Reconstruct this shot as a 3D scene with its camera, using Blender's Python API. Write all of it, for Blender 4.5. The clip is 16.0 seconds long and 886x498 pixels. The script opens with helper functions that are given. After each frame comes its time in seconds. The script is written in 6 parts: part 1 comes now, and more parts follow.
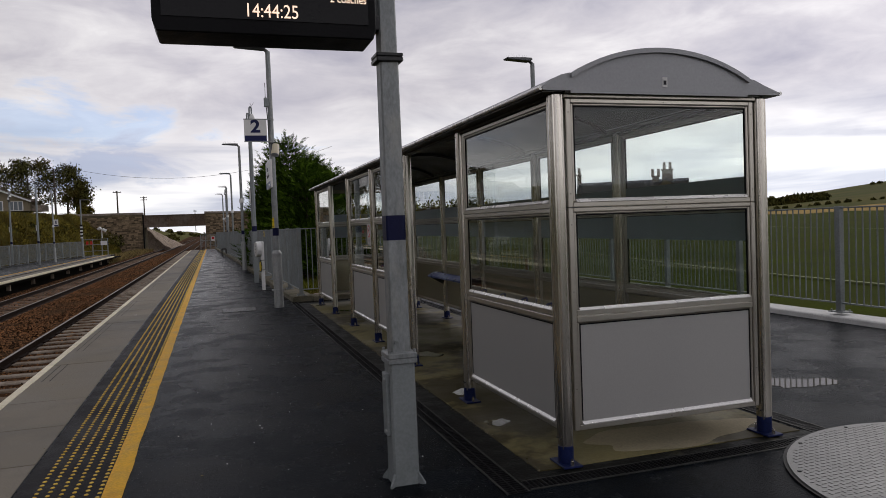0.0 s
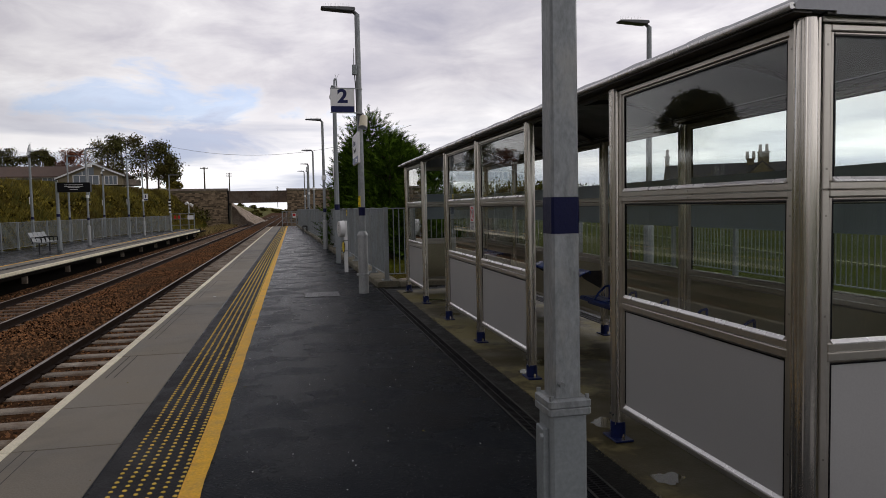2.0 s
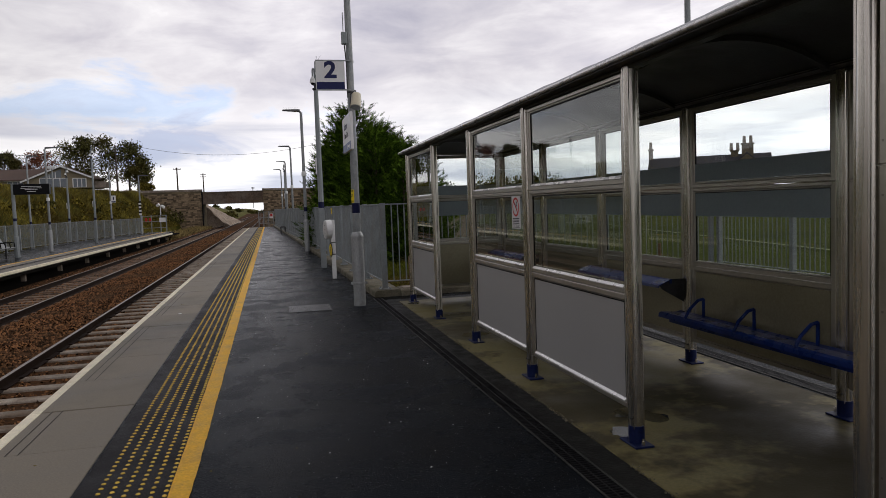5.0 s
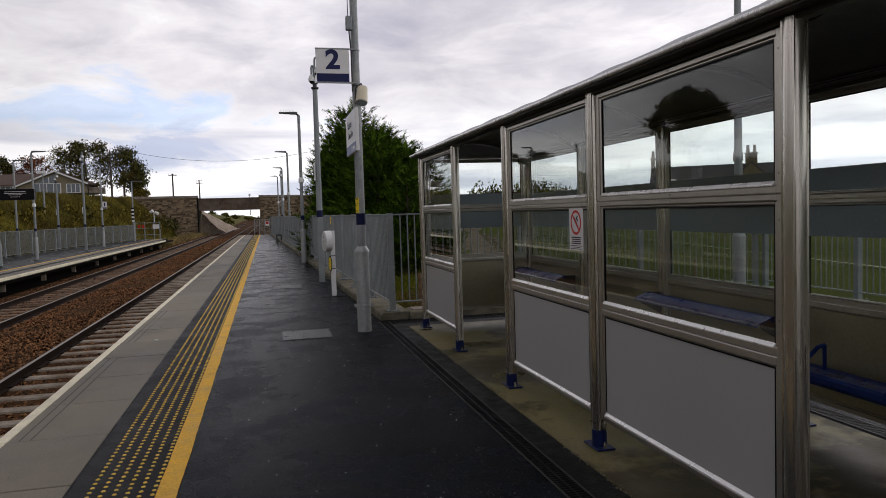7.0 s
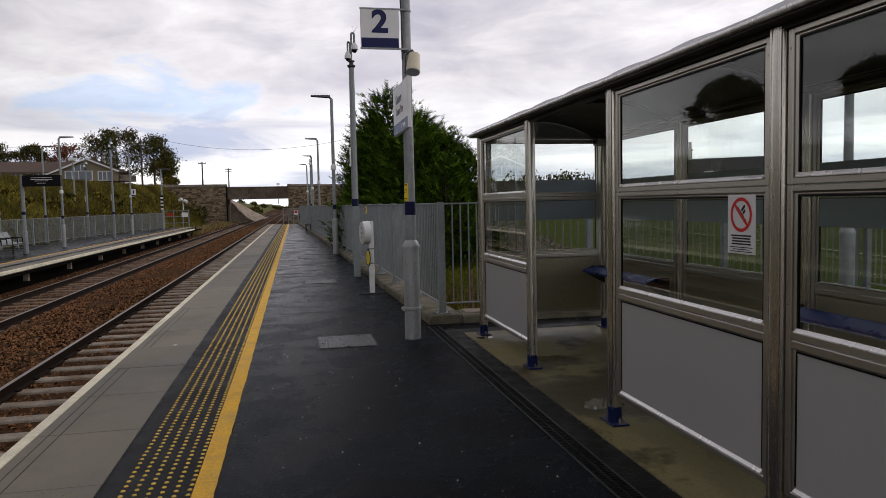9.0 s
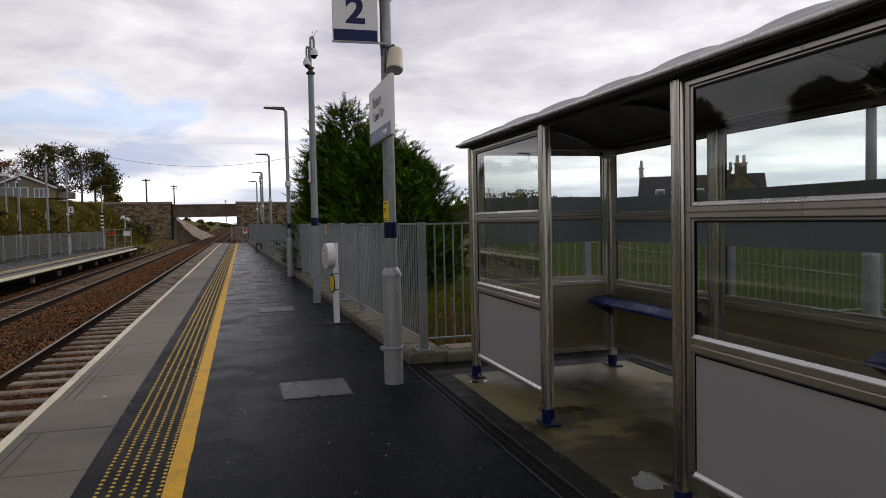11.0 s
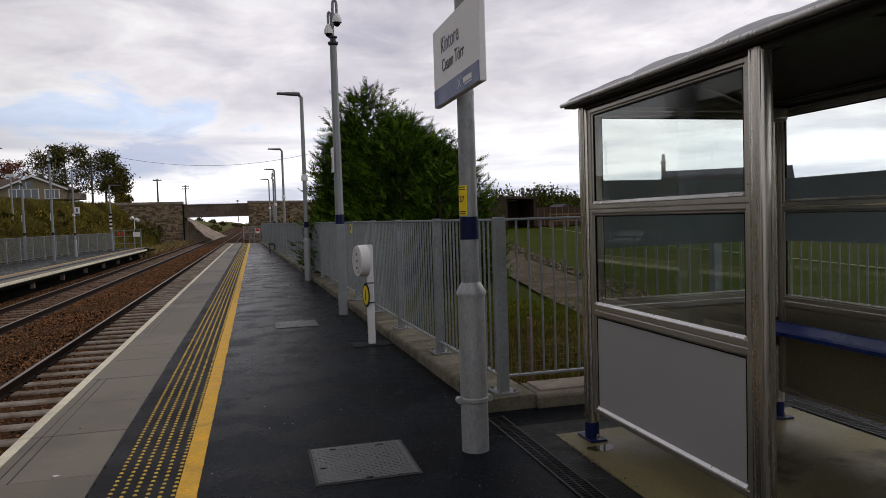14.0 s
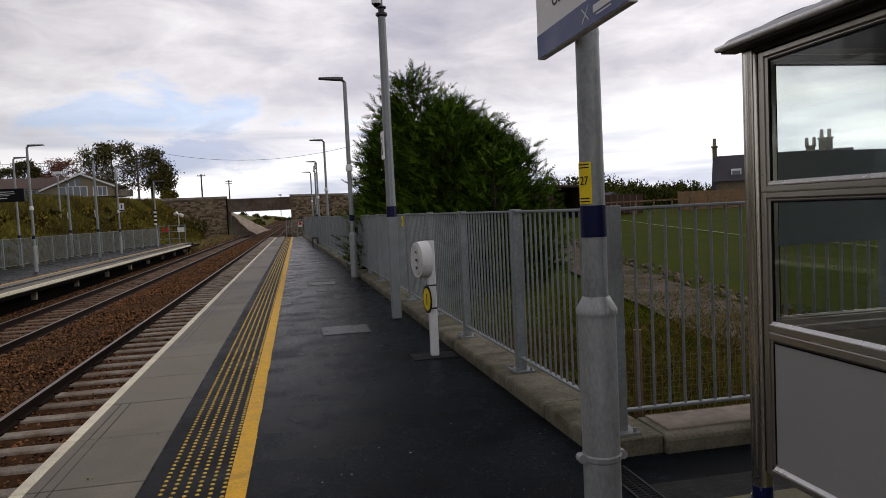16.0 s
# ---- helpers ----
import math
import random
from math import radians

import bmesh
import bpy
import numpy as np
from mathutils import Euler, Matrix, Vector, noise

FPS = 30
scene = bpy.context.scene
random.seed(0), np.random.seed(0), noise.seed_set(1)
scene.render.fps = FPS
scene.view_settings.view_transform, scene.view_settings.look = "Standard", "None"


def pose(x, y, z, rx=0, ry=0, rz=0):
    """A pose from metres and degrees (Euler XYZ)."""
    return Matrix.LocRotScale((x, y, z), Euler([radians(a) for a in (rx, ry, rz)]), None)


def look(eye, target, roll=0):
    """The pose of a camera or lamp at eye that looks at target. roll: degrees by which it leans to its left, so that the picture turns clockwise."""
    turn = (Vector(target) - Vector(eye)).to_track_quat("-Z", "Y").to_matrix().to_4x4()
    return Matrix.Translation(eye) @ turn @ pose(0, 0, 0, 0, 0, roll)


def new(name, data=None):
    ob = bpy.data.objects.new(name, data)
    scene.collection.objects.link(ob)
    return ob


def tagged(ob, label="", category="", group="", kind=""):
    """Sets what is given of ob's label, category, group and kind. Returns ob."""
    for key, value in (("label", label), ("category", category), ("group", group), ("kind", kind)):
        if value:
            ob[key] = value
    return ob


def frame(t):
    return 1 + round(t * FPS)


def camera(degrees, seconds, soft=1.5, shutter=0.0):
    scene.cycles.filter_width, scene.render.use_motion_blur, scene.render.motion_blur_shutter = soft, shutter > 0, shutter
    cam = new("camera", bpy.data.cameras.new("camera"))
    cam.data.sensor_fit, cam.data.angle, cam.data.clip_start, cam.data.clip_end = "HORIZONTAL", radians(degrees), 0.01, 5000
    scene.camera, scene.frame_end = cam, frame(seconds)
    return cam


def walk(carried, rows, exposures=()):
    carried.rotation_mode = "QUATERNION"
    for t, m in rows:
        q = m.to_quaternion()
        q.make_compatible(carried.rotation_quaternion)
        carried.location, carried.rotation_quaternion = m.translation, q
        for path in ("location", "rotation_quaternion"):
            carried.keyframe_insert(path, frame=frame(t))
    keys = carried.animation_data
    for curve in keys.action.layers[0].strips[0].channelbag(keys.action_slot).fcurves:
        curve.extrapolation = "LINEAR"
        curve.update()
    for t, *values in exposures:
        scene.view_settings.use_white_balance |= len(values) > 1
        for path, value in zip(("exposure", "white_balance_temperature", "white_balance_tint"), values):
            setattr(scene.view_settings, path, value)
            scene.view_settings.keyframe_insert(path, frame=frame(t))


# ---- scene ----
cam = camera(63.8, 16.0, soft=0.5)
PATH = [
    (0, (1.82, -2.208, 1.464), (2.434, -0.306, 1.394), -2.2),
    (0.5, (1.862, -1.881, 1.478), (2.457, 0.026, 1.387), -0.9),
    (1, (1.806, -1.524, 1.491), (2.341, 0.401, 1.399), -2.1),
    (1.5, (1.767, -1.209, 1.472), (2.251, 0.727, 1.34), -2.3),
    (2, (1.792, -0.876, 1.495), (2.2, 1.078, 1.376), -1.1),
    (2.5, (1.752, -0.574, 1.486), (2.174, 1.378, 1.374), -0.7),
    (3, (1.687, -0.233, 1.479), (2.154, 1.709, 1.381), -1.1),
    (3.5, (1.72, 0.122, 1.466), (2.17, 2.065, 1.313), -2.0),
    (4, (1.735, 0.424, 1.471), (2.148, 2.376, 1.335), -1.4),
    (4.2, (1.725, 0.586, 1.429), (2.151, 2.535, 1.291), -1.3),
    (6.3, (1.757, 2.046, 1.506), (2.268, 3.977, 1.406), -2.9),
    (6.5, (1.757, 2.194, 1.484), (2.267, 4.125, 1.374), -2.5),
    (7, (1.802, 2.585, 1.501), (2.28, 4.525, 1.396), -1.7),
    (7.5, (1.754, 2.929, 1.503), (2.183, 4.879, 1.396), -1.4),
    (8, (1.698, 3.249, 1.491), (2.105, 5.203, 1.366), -2.6),
    (8.5, (1.761, 3.631, 1.501), (2.154, 5.586, 1.35), -1.8),
    (9, (1.725, 3.914, 1.488), (2.13, 5.868, 1.359), -1.2),
    (9.2, (1.728, 4.057, 1.522), (2.138, 6.011, 1.399), -2.3),
    (11.3, (1.635, 5.397, 1.524), (2.201, 7.313, 1.443), -1.7),
    (11.5, (1.659, 5.608, 1.502), (2.235, 7.522, 1.419), -2.7),
    (12, (1.639, 5.96, 1.507), (2.207, 7.876, 1.435), -1.8),
    (12.5, (1.582, 6.272, 1.515), (2.16, 8.185, 1.432), -2.5),
    (13, (1.603, 6.596, 1.511), (2.157, 8.515, 1.413), -2.4),
    (13.5, (1.641, 6.896, 1.52), (2.162, 8.826, 1.45), -1.4),
    (14, (1.641, 7.275, 1.509), (2.15, 9.207, 1.421), -1.8),
    (14.5, (1.66, 7.628, 1.499), (2.147, 9.565, 1.382), -2.2),
    (15, (1.695, 7.976, 1.509), (2.162, 9.919, 1.413), -1.7),
    (15.5, (1.671, 8.326, 1.508), (2.113, 10.274, 1.42), -2.0),
    (16, (1.628, 8.553, 1.521), (2.025, 10.51, 1.412), -2.7),
]
walk(cam, [(t, look(eye, target, roll)) for t, eye, target, roll in PATH], exposures=[(0.0, -0.16), (1.5, -0.08), (3.0, 0.0), (6.5, 0.06), (9.0, 0.10), (12.0, 0.02), (16.0, 0.0)])

# ---------------------------------------------------------------- world and light
SUN_EL, SUN_AZ = radians(32), radians(65)      # azimuth from +y towards +x


def node(nt, kind, **inputs):
    n = nt.nodes.new(kind)
    for k, v in inputs.items():
        key = k.replace("_", " ")
        (n.inputs[key] if key in n.inputs else n.inputs[int(k[1:])]).default_value = v
    return n


def make_world():
    w = bpy.data.worlds.new("sky")
    scene.world = w
    w.use_nodes = True
    nt = w.node_tree
    nt.nodes.clear()
    L = nt.links.new
    tc = nt.nodes.new("ShaderNodeTexCoord")
    sep = nt.nodes.new("ShaderNodeSeparateXYZ")
    L(tc.outputs["Generated"], sep.inputs[0])
    dx, dy, dz = sep.outputs

    def m(op, a, b=None, c=None):
        n = nt.nodes.new("ShaderNodeMath")
        n.operation = op
        for k, v in enumerate((a, b, c)):
            if v is None:
                continue
            if isinstance(v, (int, float)):
                n.inputs[k].default_value = v
            else:
                L(v, n.inputs[k])
        return n.outputs[0]

    def ramp(v, stops):
        n = nt.nodes.new("ShaderNodeValToRGB")
        r = n.color_ramp
        while len(r.elements) < len(stops):
            r.elements.new(0.5)
        for e, (p, c) in zip(r.elements, stops):
            e.position = p
            e.color = (*c, 1) if isinstance(c, tuple) else (c, c, c, 1)
        L(v, n.inputs[0])
        return n.outputs[0]

    def span(v, a, b, c, d):
        n = nt.nodes.new("ShaderNodeMapRange")
        for k, q in enumerate((a, b, c, d)):
            n.inputs[k + 1].default_value = q
        L(v, n.inputs[0])
        return n.outputs[0]

    def mix(f, a, b):
        n = nt.nodes.new("ShaderNodeMixRGB")
        for k, v in enumerate((f, a, b)):
            if isinstance(v, (int, float)):
                n.inputs[k].default_value = v
            elif isinstance(v, tuple):
                n.inputs[k].default_value = (*v, 1)
            else:
                L(v, n.inputs[k])
        return n.outputs[0]

    def clouds(scale, flat, shift, detail, rough, twist):
        comb = nt.nodes.new("ShaderNodeCombineXYZ")
        L(m("ADD", dx, shift), comb.inputs[0])
        L(dy, comb.inputs[1])
        L(m("MULTIPLY", dz, flat), comb.inputs[2])
        n = node(nt, "ShaderNodeTexNoise", Scale=scale, Detail=detail, Roughness=rough, Distortion=twist)
        L(comb.outputs[0], n.inputs["Vector"])
        return n.outputs[0]
    up = m("MAXIMUM", dz, 0.0)
    az = m("ARCTAN2", dx, dy)
    # broad soft heaps of grey and white cloud
    broad = clouds(2.1, 2.4, 4.3, 6.0, 0.50, 0.25)
    puffs = clouds(7.5, 3.0, 1.7, 7.0, 0.58, 0.4)
    body = m("ADD", m("MULTIPLY", broad, 0.68), m("MULTIPLY", puffs, 0.32))
    col = ramp(body, ((0.36, (0.42, 0.41, 0.49)), (0.47, (0.62, 0.595, 0.645)), (0.55, (0.80, 0.775, 0.80)), (0.64, (1.12, 1.10, 1.10))))
    # thin bright cloud towards the horizon, with flat blue-grey bars in it
    bars = clouds(3.2, 9.0, 7.9, 5.0, 0.5, 0.3)
    low = ramp(bars, ((0.38, (0.55, 0.58, 0.68)), (0.47, (0.84, 0.85, 0.90)), (0.56, (1.12, 1.10, 1.10))))
    col = mix(m("MULTIPLY", span(up, 0.04, 0.17, 1.0, 0.0), 0.88), col, low)
    # a break in the cloud low over the bank: blue sky, a blue-grey bank of cloud below it and a bright rim
    sky = nt.nodes.new("ShaderNodeTexSky")
    sky.sky_type = "NISHITA"
    sky.sun_disc = False
    sky.sun_elevation, sky.sun_rotation = SUN_EL, SUN_AZ
    blue = nt.nodes.new("ShaderNodeMixRGB")
    blue.blend_type = "MULTIPLY"
    blue.inputs[0].default_value = 1
    blue.inputs[2].default_value = (0.10, 0.118, 0.16, 1)
    L(sky.outputs[0], blue.inputs[1])

    def patch(a0, e0, wa, we, tear):
        gx = m("DIVIDE", m("SUBTRACT", az, a0), wa)
        gy = m("DIVIDE", m("SUBTRACT", dz, e0), we)
        q = m("SUBTRACT", 1.0, m("SQRT", m("ADD", m("MULTIPLY", gx, gx), m("MULTIPLY", gy, gy))))
        return m("ADD", q, m("MULTIPLY", m("SUBTRACT", puffs, 0.5), tear))
    col = mix(m("MULTIPLY", span(patch(-0.15, 0.128, 0.20, 0.046, 4.4), 0.0, 0.55, 0.0, 1.0), 0.50), col, blue.outputs[0])
    col = mix(m("MULTIPLY", span(patch(-0.11, 0.105, 0.17, 0.034, 4.2), 0.05, 0.7, 0.0, 1.0), 0.70), col, (0.45, 0.475, 0.62))
    bg = nt.nodes.new("ShaderNodeBackground")
    # heavier cloud westward, brighter sunward; unseen sky overhead is dimmed to darken the ground
    dim = span(up, 0.36, 0.85, 1.0, 0.50)
    side = ramp(span(dx, -1.0, 1.0, 0.0, 1.0), ((0.0, 0.72), (0.28, 0.77), (0.42, 1.03), (0.53, 1.12), (0.66, 1.0)))
    east = span(dx, 0.25, 0.75, 1.08, 1.40)
    # unseen sky behind the camera slightly raised to light surfaces facing it
    south = span(dy, 0.15, -0.5, 1.0, 1.06)
    L(m("MULTIPLY", m("MULTIPLY", m("MULTIPLY", dim, side), east), south), bg.inputs[1])
    L(col, bg.inputs[0])
    out = nt.nodes.new("ShaderNodeOutputWorld")
    L(bg.outputs[0], out.inputs[0])


make_world()
sun = new("sun", bpy.data.lights.new("sun", "SUN"))
sun.data.energy, sun.data.angle, sun.data.color = 0.6, radians(30), (1.0, 0.96, 0.9)
sun.matrix_world = look((0, 0, 0), (-math.sin(SUN_AZ) * math.cos(SUN_EL), -math.cos(SUN_AZ) * math.cos(SUN_EL), -math.sin(SUN_EL)))

# ---------------------------------------------------------------- materials


def M(name, base, rough=0.6, metal=0.0, var=0.18, scale=3.0, fine=60.0, bump=0.15, rvar=0.1, stretch=(1, 1, 1),
      tint=None, tint_at=0.62, rand=0.0, island=0.0, spec=0.18, edge=0.12):
    """Principled surface with two scales of variation in world space; tint: a second colour in broad stains."""
    mat = bpy.data.materials.new(name)
    mat.use_nodes = True
    nt = mat.node_tree
    L = nt.links.new
    p = nt.nodes["Principled BSDF"]
    geo = nt.nodes.new("ShaderNodeNewGeometry")
    mp = nt.nodes.new("ShaderNodeMapping")
    mp.inputs["Scale"].default_value = stretch
    L(geo.outputs["Position"], mp.inputs[0])
    big = node(nt, "ShaderNodeTexNoise", Scale=scale, Detail=5.0, Roughness=0.6)
    small = node(nt, "ShaderNodeTexNoise", Scale=fine, Detail=3.0, Roughness=0.6)
    L(mp.outputs[0], big.inputs["Vector"])
    L(mp.outputs[0], small.inputs["Vector"])
    ad = nt.nodes.new("ShaderNodeMath")
    ad.operation = "ADD"
    L(big.outputs[0], ad.inputs[0])
    L(small.outputs[0], ad.inputs[1])
    last = ad.outputs[0]
    for amount, src, out in ((rand, "ShaderNodeObjectInfo", "Random"), (island, "ShaderNodeNewGeometry", "Random Per Island")):
        if amount:
            s = nt.nodes.new(src)
            mm = nt.nodes.new("ShaderNodeMath")
            mm.operation = "MULTIPLY_ADD"
            L(s.outputs[out], mm.inputs[0])
            mm.inputs[1].default_value = amount
            L(last, mm.inputs[2])
            sb = nt.nodes.new("ShaderNodeMath")
            sb.operation = "SUBTRACT"
            L(mm.outputs[0], sb.inputs[0])
            sb.inputs[1].default_value = amount / 2
            last = sb.outputs[0]
    mr = nt.nodes.new("ShaderNodeMapRange")
    mr.inputs[1].default_value, mr.inputs[2].default_value = 0.6, 1.4
    mr.inputs[3].default_value, mr.inputs[4].default_value = 1 - 2 * var, 1 + 2 * var
    L(last, mr.inputs[0])
    col = nt.nodes.new("ShaderNodeMixRGB")
    col.blend_type = "MULTIPLY"
    col.inputs[0].default_value = 1
    col.inputs[1].default_value = (*base, 1)
    L(mr.outputs[0], col.inputs[2])
    final = col.outputs[0]
    if tint:
        st = node(nt, "ShaderNodeTexNoise", Scale=scale * 0.45, Detail=6.0, Roughness=0.65)
        o = nt.nodes.new("ShaderNodeVectorMath")
        o.operation = "ADD"
        o.inputs[1].default_value = (11, 5, 3)
        L(mp.outputs[0], o.inputs[0])
        L(o.outputs[0], st.inputs["Vector"])
        rr = nt.nodes.new("ShaderNodeMapRange")
        rr.inputs[1].default_value, rr.inputs[2].default_value = tint_at - edge, tint_at + edge
        L(st.outputs[0], rr.inputs[0])
        tm = nt.nodes.new("ShaderNodeMixRGB")
        L(rr.outputs[0], tm.inputs[0])
        L(final, tm.inputs[1])
        tm.inputs[2].default_value = (*tint, 1)
        final = tm.outputs[0]
    L(final, p.inputs["Base Color"])
    p.inputs["Metallic"].default_value = metal
    p.inputs["Specular IOR Level"].default_value = spec
    ro = nt.nodes.new("ShaderNodeMapRange")
    ro.inputs[1].default_value, ro.inputs[2].default_value = 0.35, 0.65
    ro.inputs[3].default_value, ro.inputs[4].default_value = max(0.03, rough - rvar), min(1, rough + rvar)
    L(big.outputs[0], ro.inputs[0])
    L(ro.outputs[0], p.inputs["Roughness"])
    if bump:
        bp = node(nt, "ShaderNodeBump", Strength=bump, Distance=0.01)
        L(small.outputs[0], bp.inputs["Height"])
        L(bp.outputs[0], p.inputs["Normal"])
    return mat


def glassy(name, color, ior=1.45, rough=0.0):
    mat = bpy.data.materials.new(name)
    mat.use_nodes = True
    p = mat.node_tree.nodes["Principled BSDF"]
    p.inputs["Base Color"].default_value = (*color, 1)
    p.inputs["Transmission Weight"].default_value = 1
    p.inputs["Roughness"].default_value = rough
    p.inputs["IOR"].default_value = ior
    return mat


def glow(name, color, strength):
    mat = bpy.data.materials.new(name)
    mat.use_nodes = True
    p = mat.node_tree.nodes["Principled BSDF"]
    p.inputs["Base Color"].default_value = (*color, 1)
    p.inputs["Emission Color"].default_value = (*color, 1)
    p.inputs["Emission Strength"].default_value = strength
    return mat


ASPHALT = M("wet asphalt", (0.0042, 0.0060, 0.0085), 0.25, var=0.85, scale=1.6, fine=75, bump=0.5, rvar=0.12, tint=(0.0105, 0.0130, 0.0165), tint_at=0.57, spec=0.015)
COPING = M("coping concrete", (0.185, 0.162, 0.126), 0.62, var=0.14, scale=1.1, fine=90, bump=0.2, rand=0.25, tint=(0.105, 0.097, 0.082), tint_at=0.58)
NOSING = M("cream nosing", (0.72, 0.66, 0.50), 0.6, var=0.14, scale=5, fine=70, rand=0.25)
SAW = M("saw cut", (0.055, 0.05, 0.046), 0.8)
TACTILE = M("tactile bed", (0.013, 0.0125, 0.0135), 0.6, var=0.25, scale=2, fine=90, bump=0.4, spec=0.08)
YELLOW = M("yellow paint", (0.70, 0.39, 0.03), 0.6, var=0.16, scale=6, fine=60, bump=0.25, tint=(0.40, 0.21, 0.035), tint_at=0.68)
DOME = M("worn yellow domes", (0.62, 0.42, 0.06), 0.5, var=0.12, scale=4, island=0.5)
SLAB = M("wet concrete slab", (0.138, 0.118, 0.052), 0.52, var=0.14, scale=1.0, fine=55, bump=0.15, rvar=0.18, tint=(0.040, 0.032, 0.012), tint_at=0.49, spec=0.12, edge=0.022)
KERB = M("weathered kerb", (0.14, 0.125, 0.092), 0.85, var=0.35, scale=5, fine=50, bump=0.6, tint=(0.055, 0.052, 0.026), tint_at=0.56, rand=0.3)
EARTH = M("rubble and earth", (0.30, 0.245, 0.20), 0.95, var=0.35, scale=0.9, fine=5, bump=0.8, tint=(0.15, 0.115, 0.06), tint_at=0.62, spec=0.02)
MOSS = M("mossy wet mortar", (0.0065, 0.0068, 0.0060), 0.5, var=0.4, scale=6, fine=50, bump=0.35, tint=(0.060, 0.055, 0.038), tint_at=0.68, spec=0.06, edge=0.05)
SCREW = M("screw heads", (0.30, 0.28, 0.25), 0.4, 0.9, var=0.1)
WHITEKERB = M("pale kerb", (0.66, 0.66, 0.65), 0.7, var=0.12, scale=4)
STEEL = M("brushed stainless", (0.63, 0.59, 0.53), 0.25, 1.0, var=0.05, scale=2, fine=35, bump=0.02, rvar=0.05, stretch=(6, 6, 0.12))
FRAME = M("satin aluminium frame", (0.49, 0.46, 0.41), 0.33, 0.92, var=0.04, scale=1.5, fine=40, bump=0.02, rvar=0.05)
# near-white colour holds the sky glint of the sill bevels
SILL = M("sill glint strip", (0.86, 0.85, 0.83), 0.28, 0.5, var=0.06, scale=3)
INNER = M("dull inner steel sheet", (0.345, 0.315, 0.225), 0.38, 0.75, var=0.10, scale=1.0, fine=50, bump=0.03)
PANEL = M("grey panel", (0.390, 0.384, 0.372), 0.36, 0.2, var=0.03, scale=1.2, fine=120, bump=0.03, rvar=0.05)
ROOF = M("grey roof sheet", (0.34, 0.345, 0.36), 0.42, 0.2, var=0.06, scale=2, fine=60, bump=0.05)
SOFFIT = M("shaded dark soffit", (0.055, 0.052, 0.046), 0.4, 0.3, var=0.12, scale=2)
GUTTER = M("pale gutter", (0.78, 0.77, 0.75), 0.3, 0.5, var=0.1, scale=4)
BLUE = M("blue paint", (0.006, 0.024, 0.155), 0.32, var=0.12, scale=6, bump=0.05)
BLUEFOOT = M("blue foot paint", (0.006, 0.012, 0.060), 0.45, var=0.2, scale=10)
NAVY = M("navy band", (0.004, 0.006, 0.040), 0.45, var=0.1)
FILM = M("grey window film", (0.285, 0.34, 0.365), 0.45, var=0.05, scale=1.5)
GLASS = glassy("clear pane", (0.84, 0.88, 0.862), 1.37)
WATER = M("standing water", (0.045, 0.039, 0.018), 0.04, var=0.1, bump=0.0, rvar=0.02)
GALV = M("galvanised grey", (0.250, 0.265, 0.270), 0.5, 0.35, var=0.17, scale=16, fine=70, bump=0.1, stretch=(1, 1, 0.45), tint=(0.36, 0.355, 0.33), tint_at=0.62)
SLEEVE = M("bright galvanised sleeve", (0.34, 0.35, 0.35), 0.48, 0.35, var=0.14, scale=14, fine=70, bump=0.08, stretch=(1, 1, 0.45))
GALVD = M("dull grey post paint", (0.23, 0.25, 0.255), 0.5, 0.15, var=0.1, scale=5, fine=60, bump=0.05)
FENCE = M("fence grey", (0.225, 0.245, 0.252), 0.5, 0.3, var=0.15, scale=4, fine=40, bump=0.06, tint=(0.21, 0.21, 0.195), tint_at=0.62)
WHITE = M("white enamel", (0.66, 0.66, 0.65), 0.4, var=0.06, scale=5)
CREAM = M("cream plastic", (0.62, 0.56, 0.42), 0.45, var=0.08)
BLACK = M("black casing", (0.005, 0.005, 0.006), 0.45, var=0.2, spec=0.10)
DGREY = M("dark grey fitting", (0.05, 0.05, 0.052), 0.45, 0.2, var=0.2)
LAMPHEAD = M("lamp head grey", (0.11, 0.11, 0.115), 0.4, 0.3, var=0.1)
LED = glow("display letters", (1.0, 0.72, 0.55), 1.1)
SIGNWHITE = M("sign white", (0.68, 0.67, 0.66), 0.4, var=0.04, scale=5)
SIGNBLUE = M("sign blue strip", (0.05, 0.075, 0.20), 0.4, var=0.06)
INK = M("black ink", (0.02, 0.02, 0.025), 0.5)
NAVYINK = M("navy ink", (0.012, 0.016, 0.075), 0.45)
RED = M("red ink", (0.50, 0.03, 0.025), 0.5)
TAG = M("yellow tag", (0.80, 0.60, 0.02), 0.45, var=0.06)
DRAIN = M("cast drain grate", (0.003, 0.003, 0.004), 0.6, 0.0, var=0.3, scale=20, spec=0.05)
DRAINEDGE = M("drain edge", (0.04, 0.04, 0.038), 0.6, 0.2, var=0.3, scale=8)
COVER = M("iron cover", (0.075, 0.075, 0.075), 0.36, 0.5, var=0.2, scale=8, fine=70, bump=0.2)
TREAD = M("aluminium tread plate", (0.20, 0.20, 0.20), 0.45, 0.5, var=0.12, scale=4)
RUST = M("rusty rail", (0.020, 0.013, 0.010), 0.75, 0.0, var=0.3, scale=8, fine=60, spec=0.05)
RAILTOP = M("worn rail head", (0.20, 0.165, 0.14), 0.42, 0.6, var=0.15, scale=6)
SLEEPER = M("concrete sleeper", (0.33, 0.285, 0.235), 0.85, var=0.22, scale=4, fine=50, bump=0.4, rand=0.35, tint=(0.14, 0.09, 0.055), tint_at=0.58, spec=0.02)
BALLAST = M("ballast bed", (0.058, 0.029, 0.014), 0.95, var=0.5, scale=7, fine=26, bump=1.0, tint=(0.105, 0.056, 0.029), tint_at=0.6, spec=0.02)
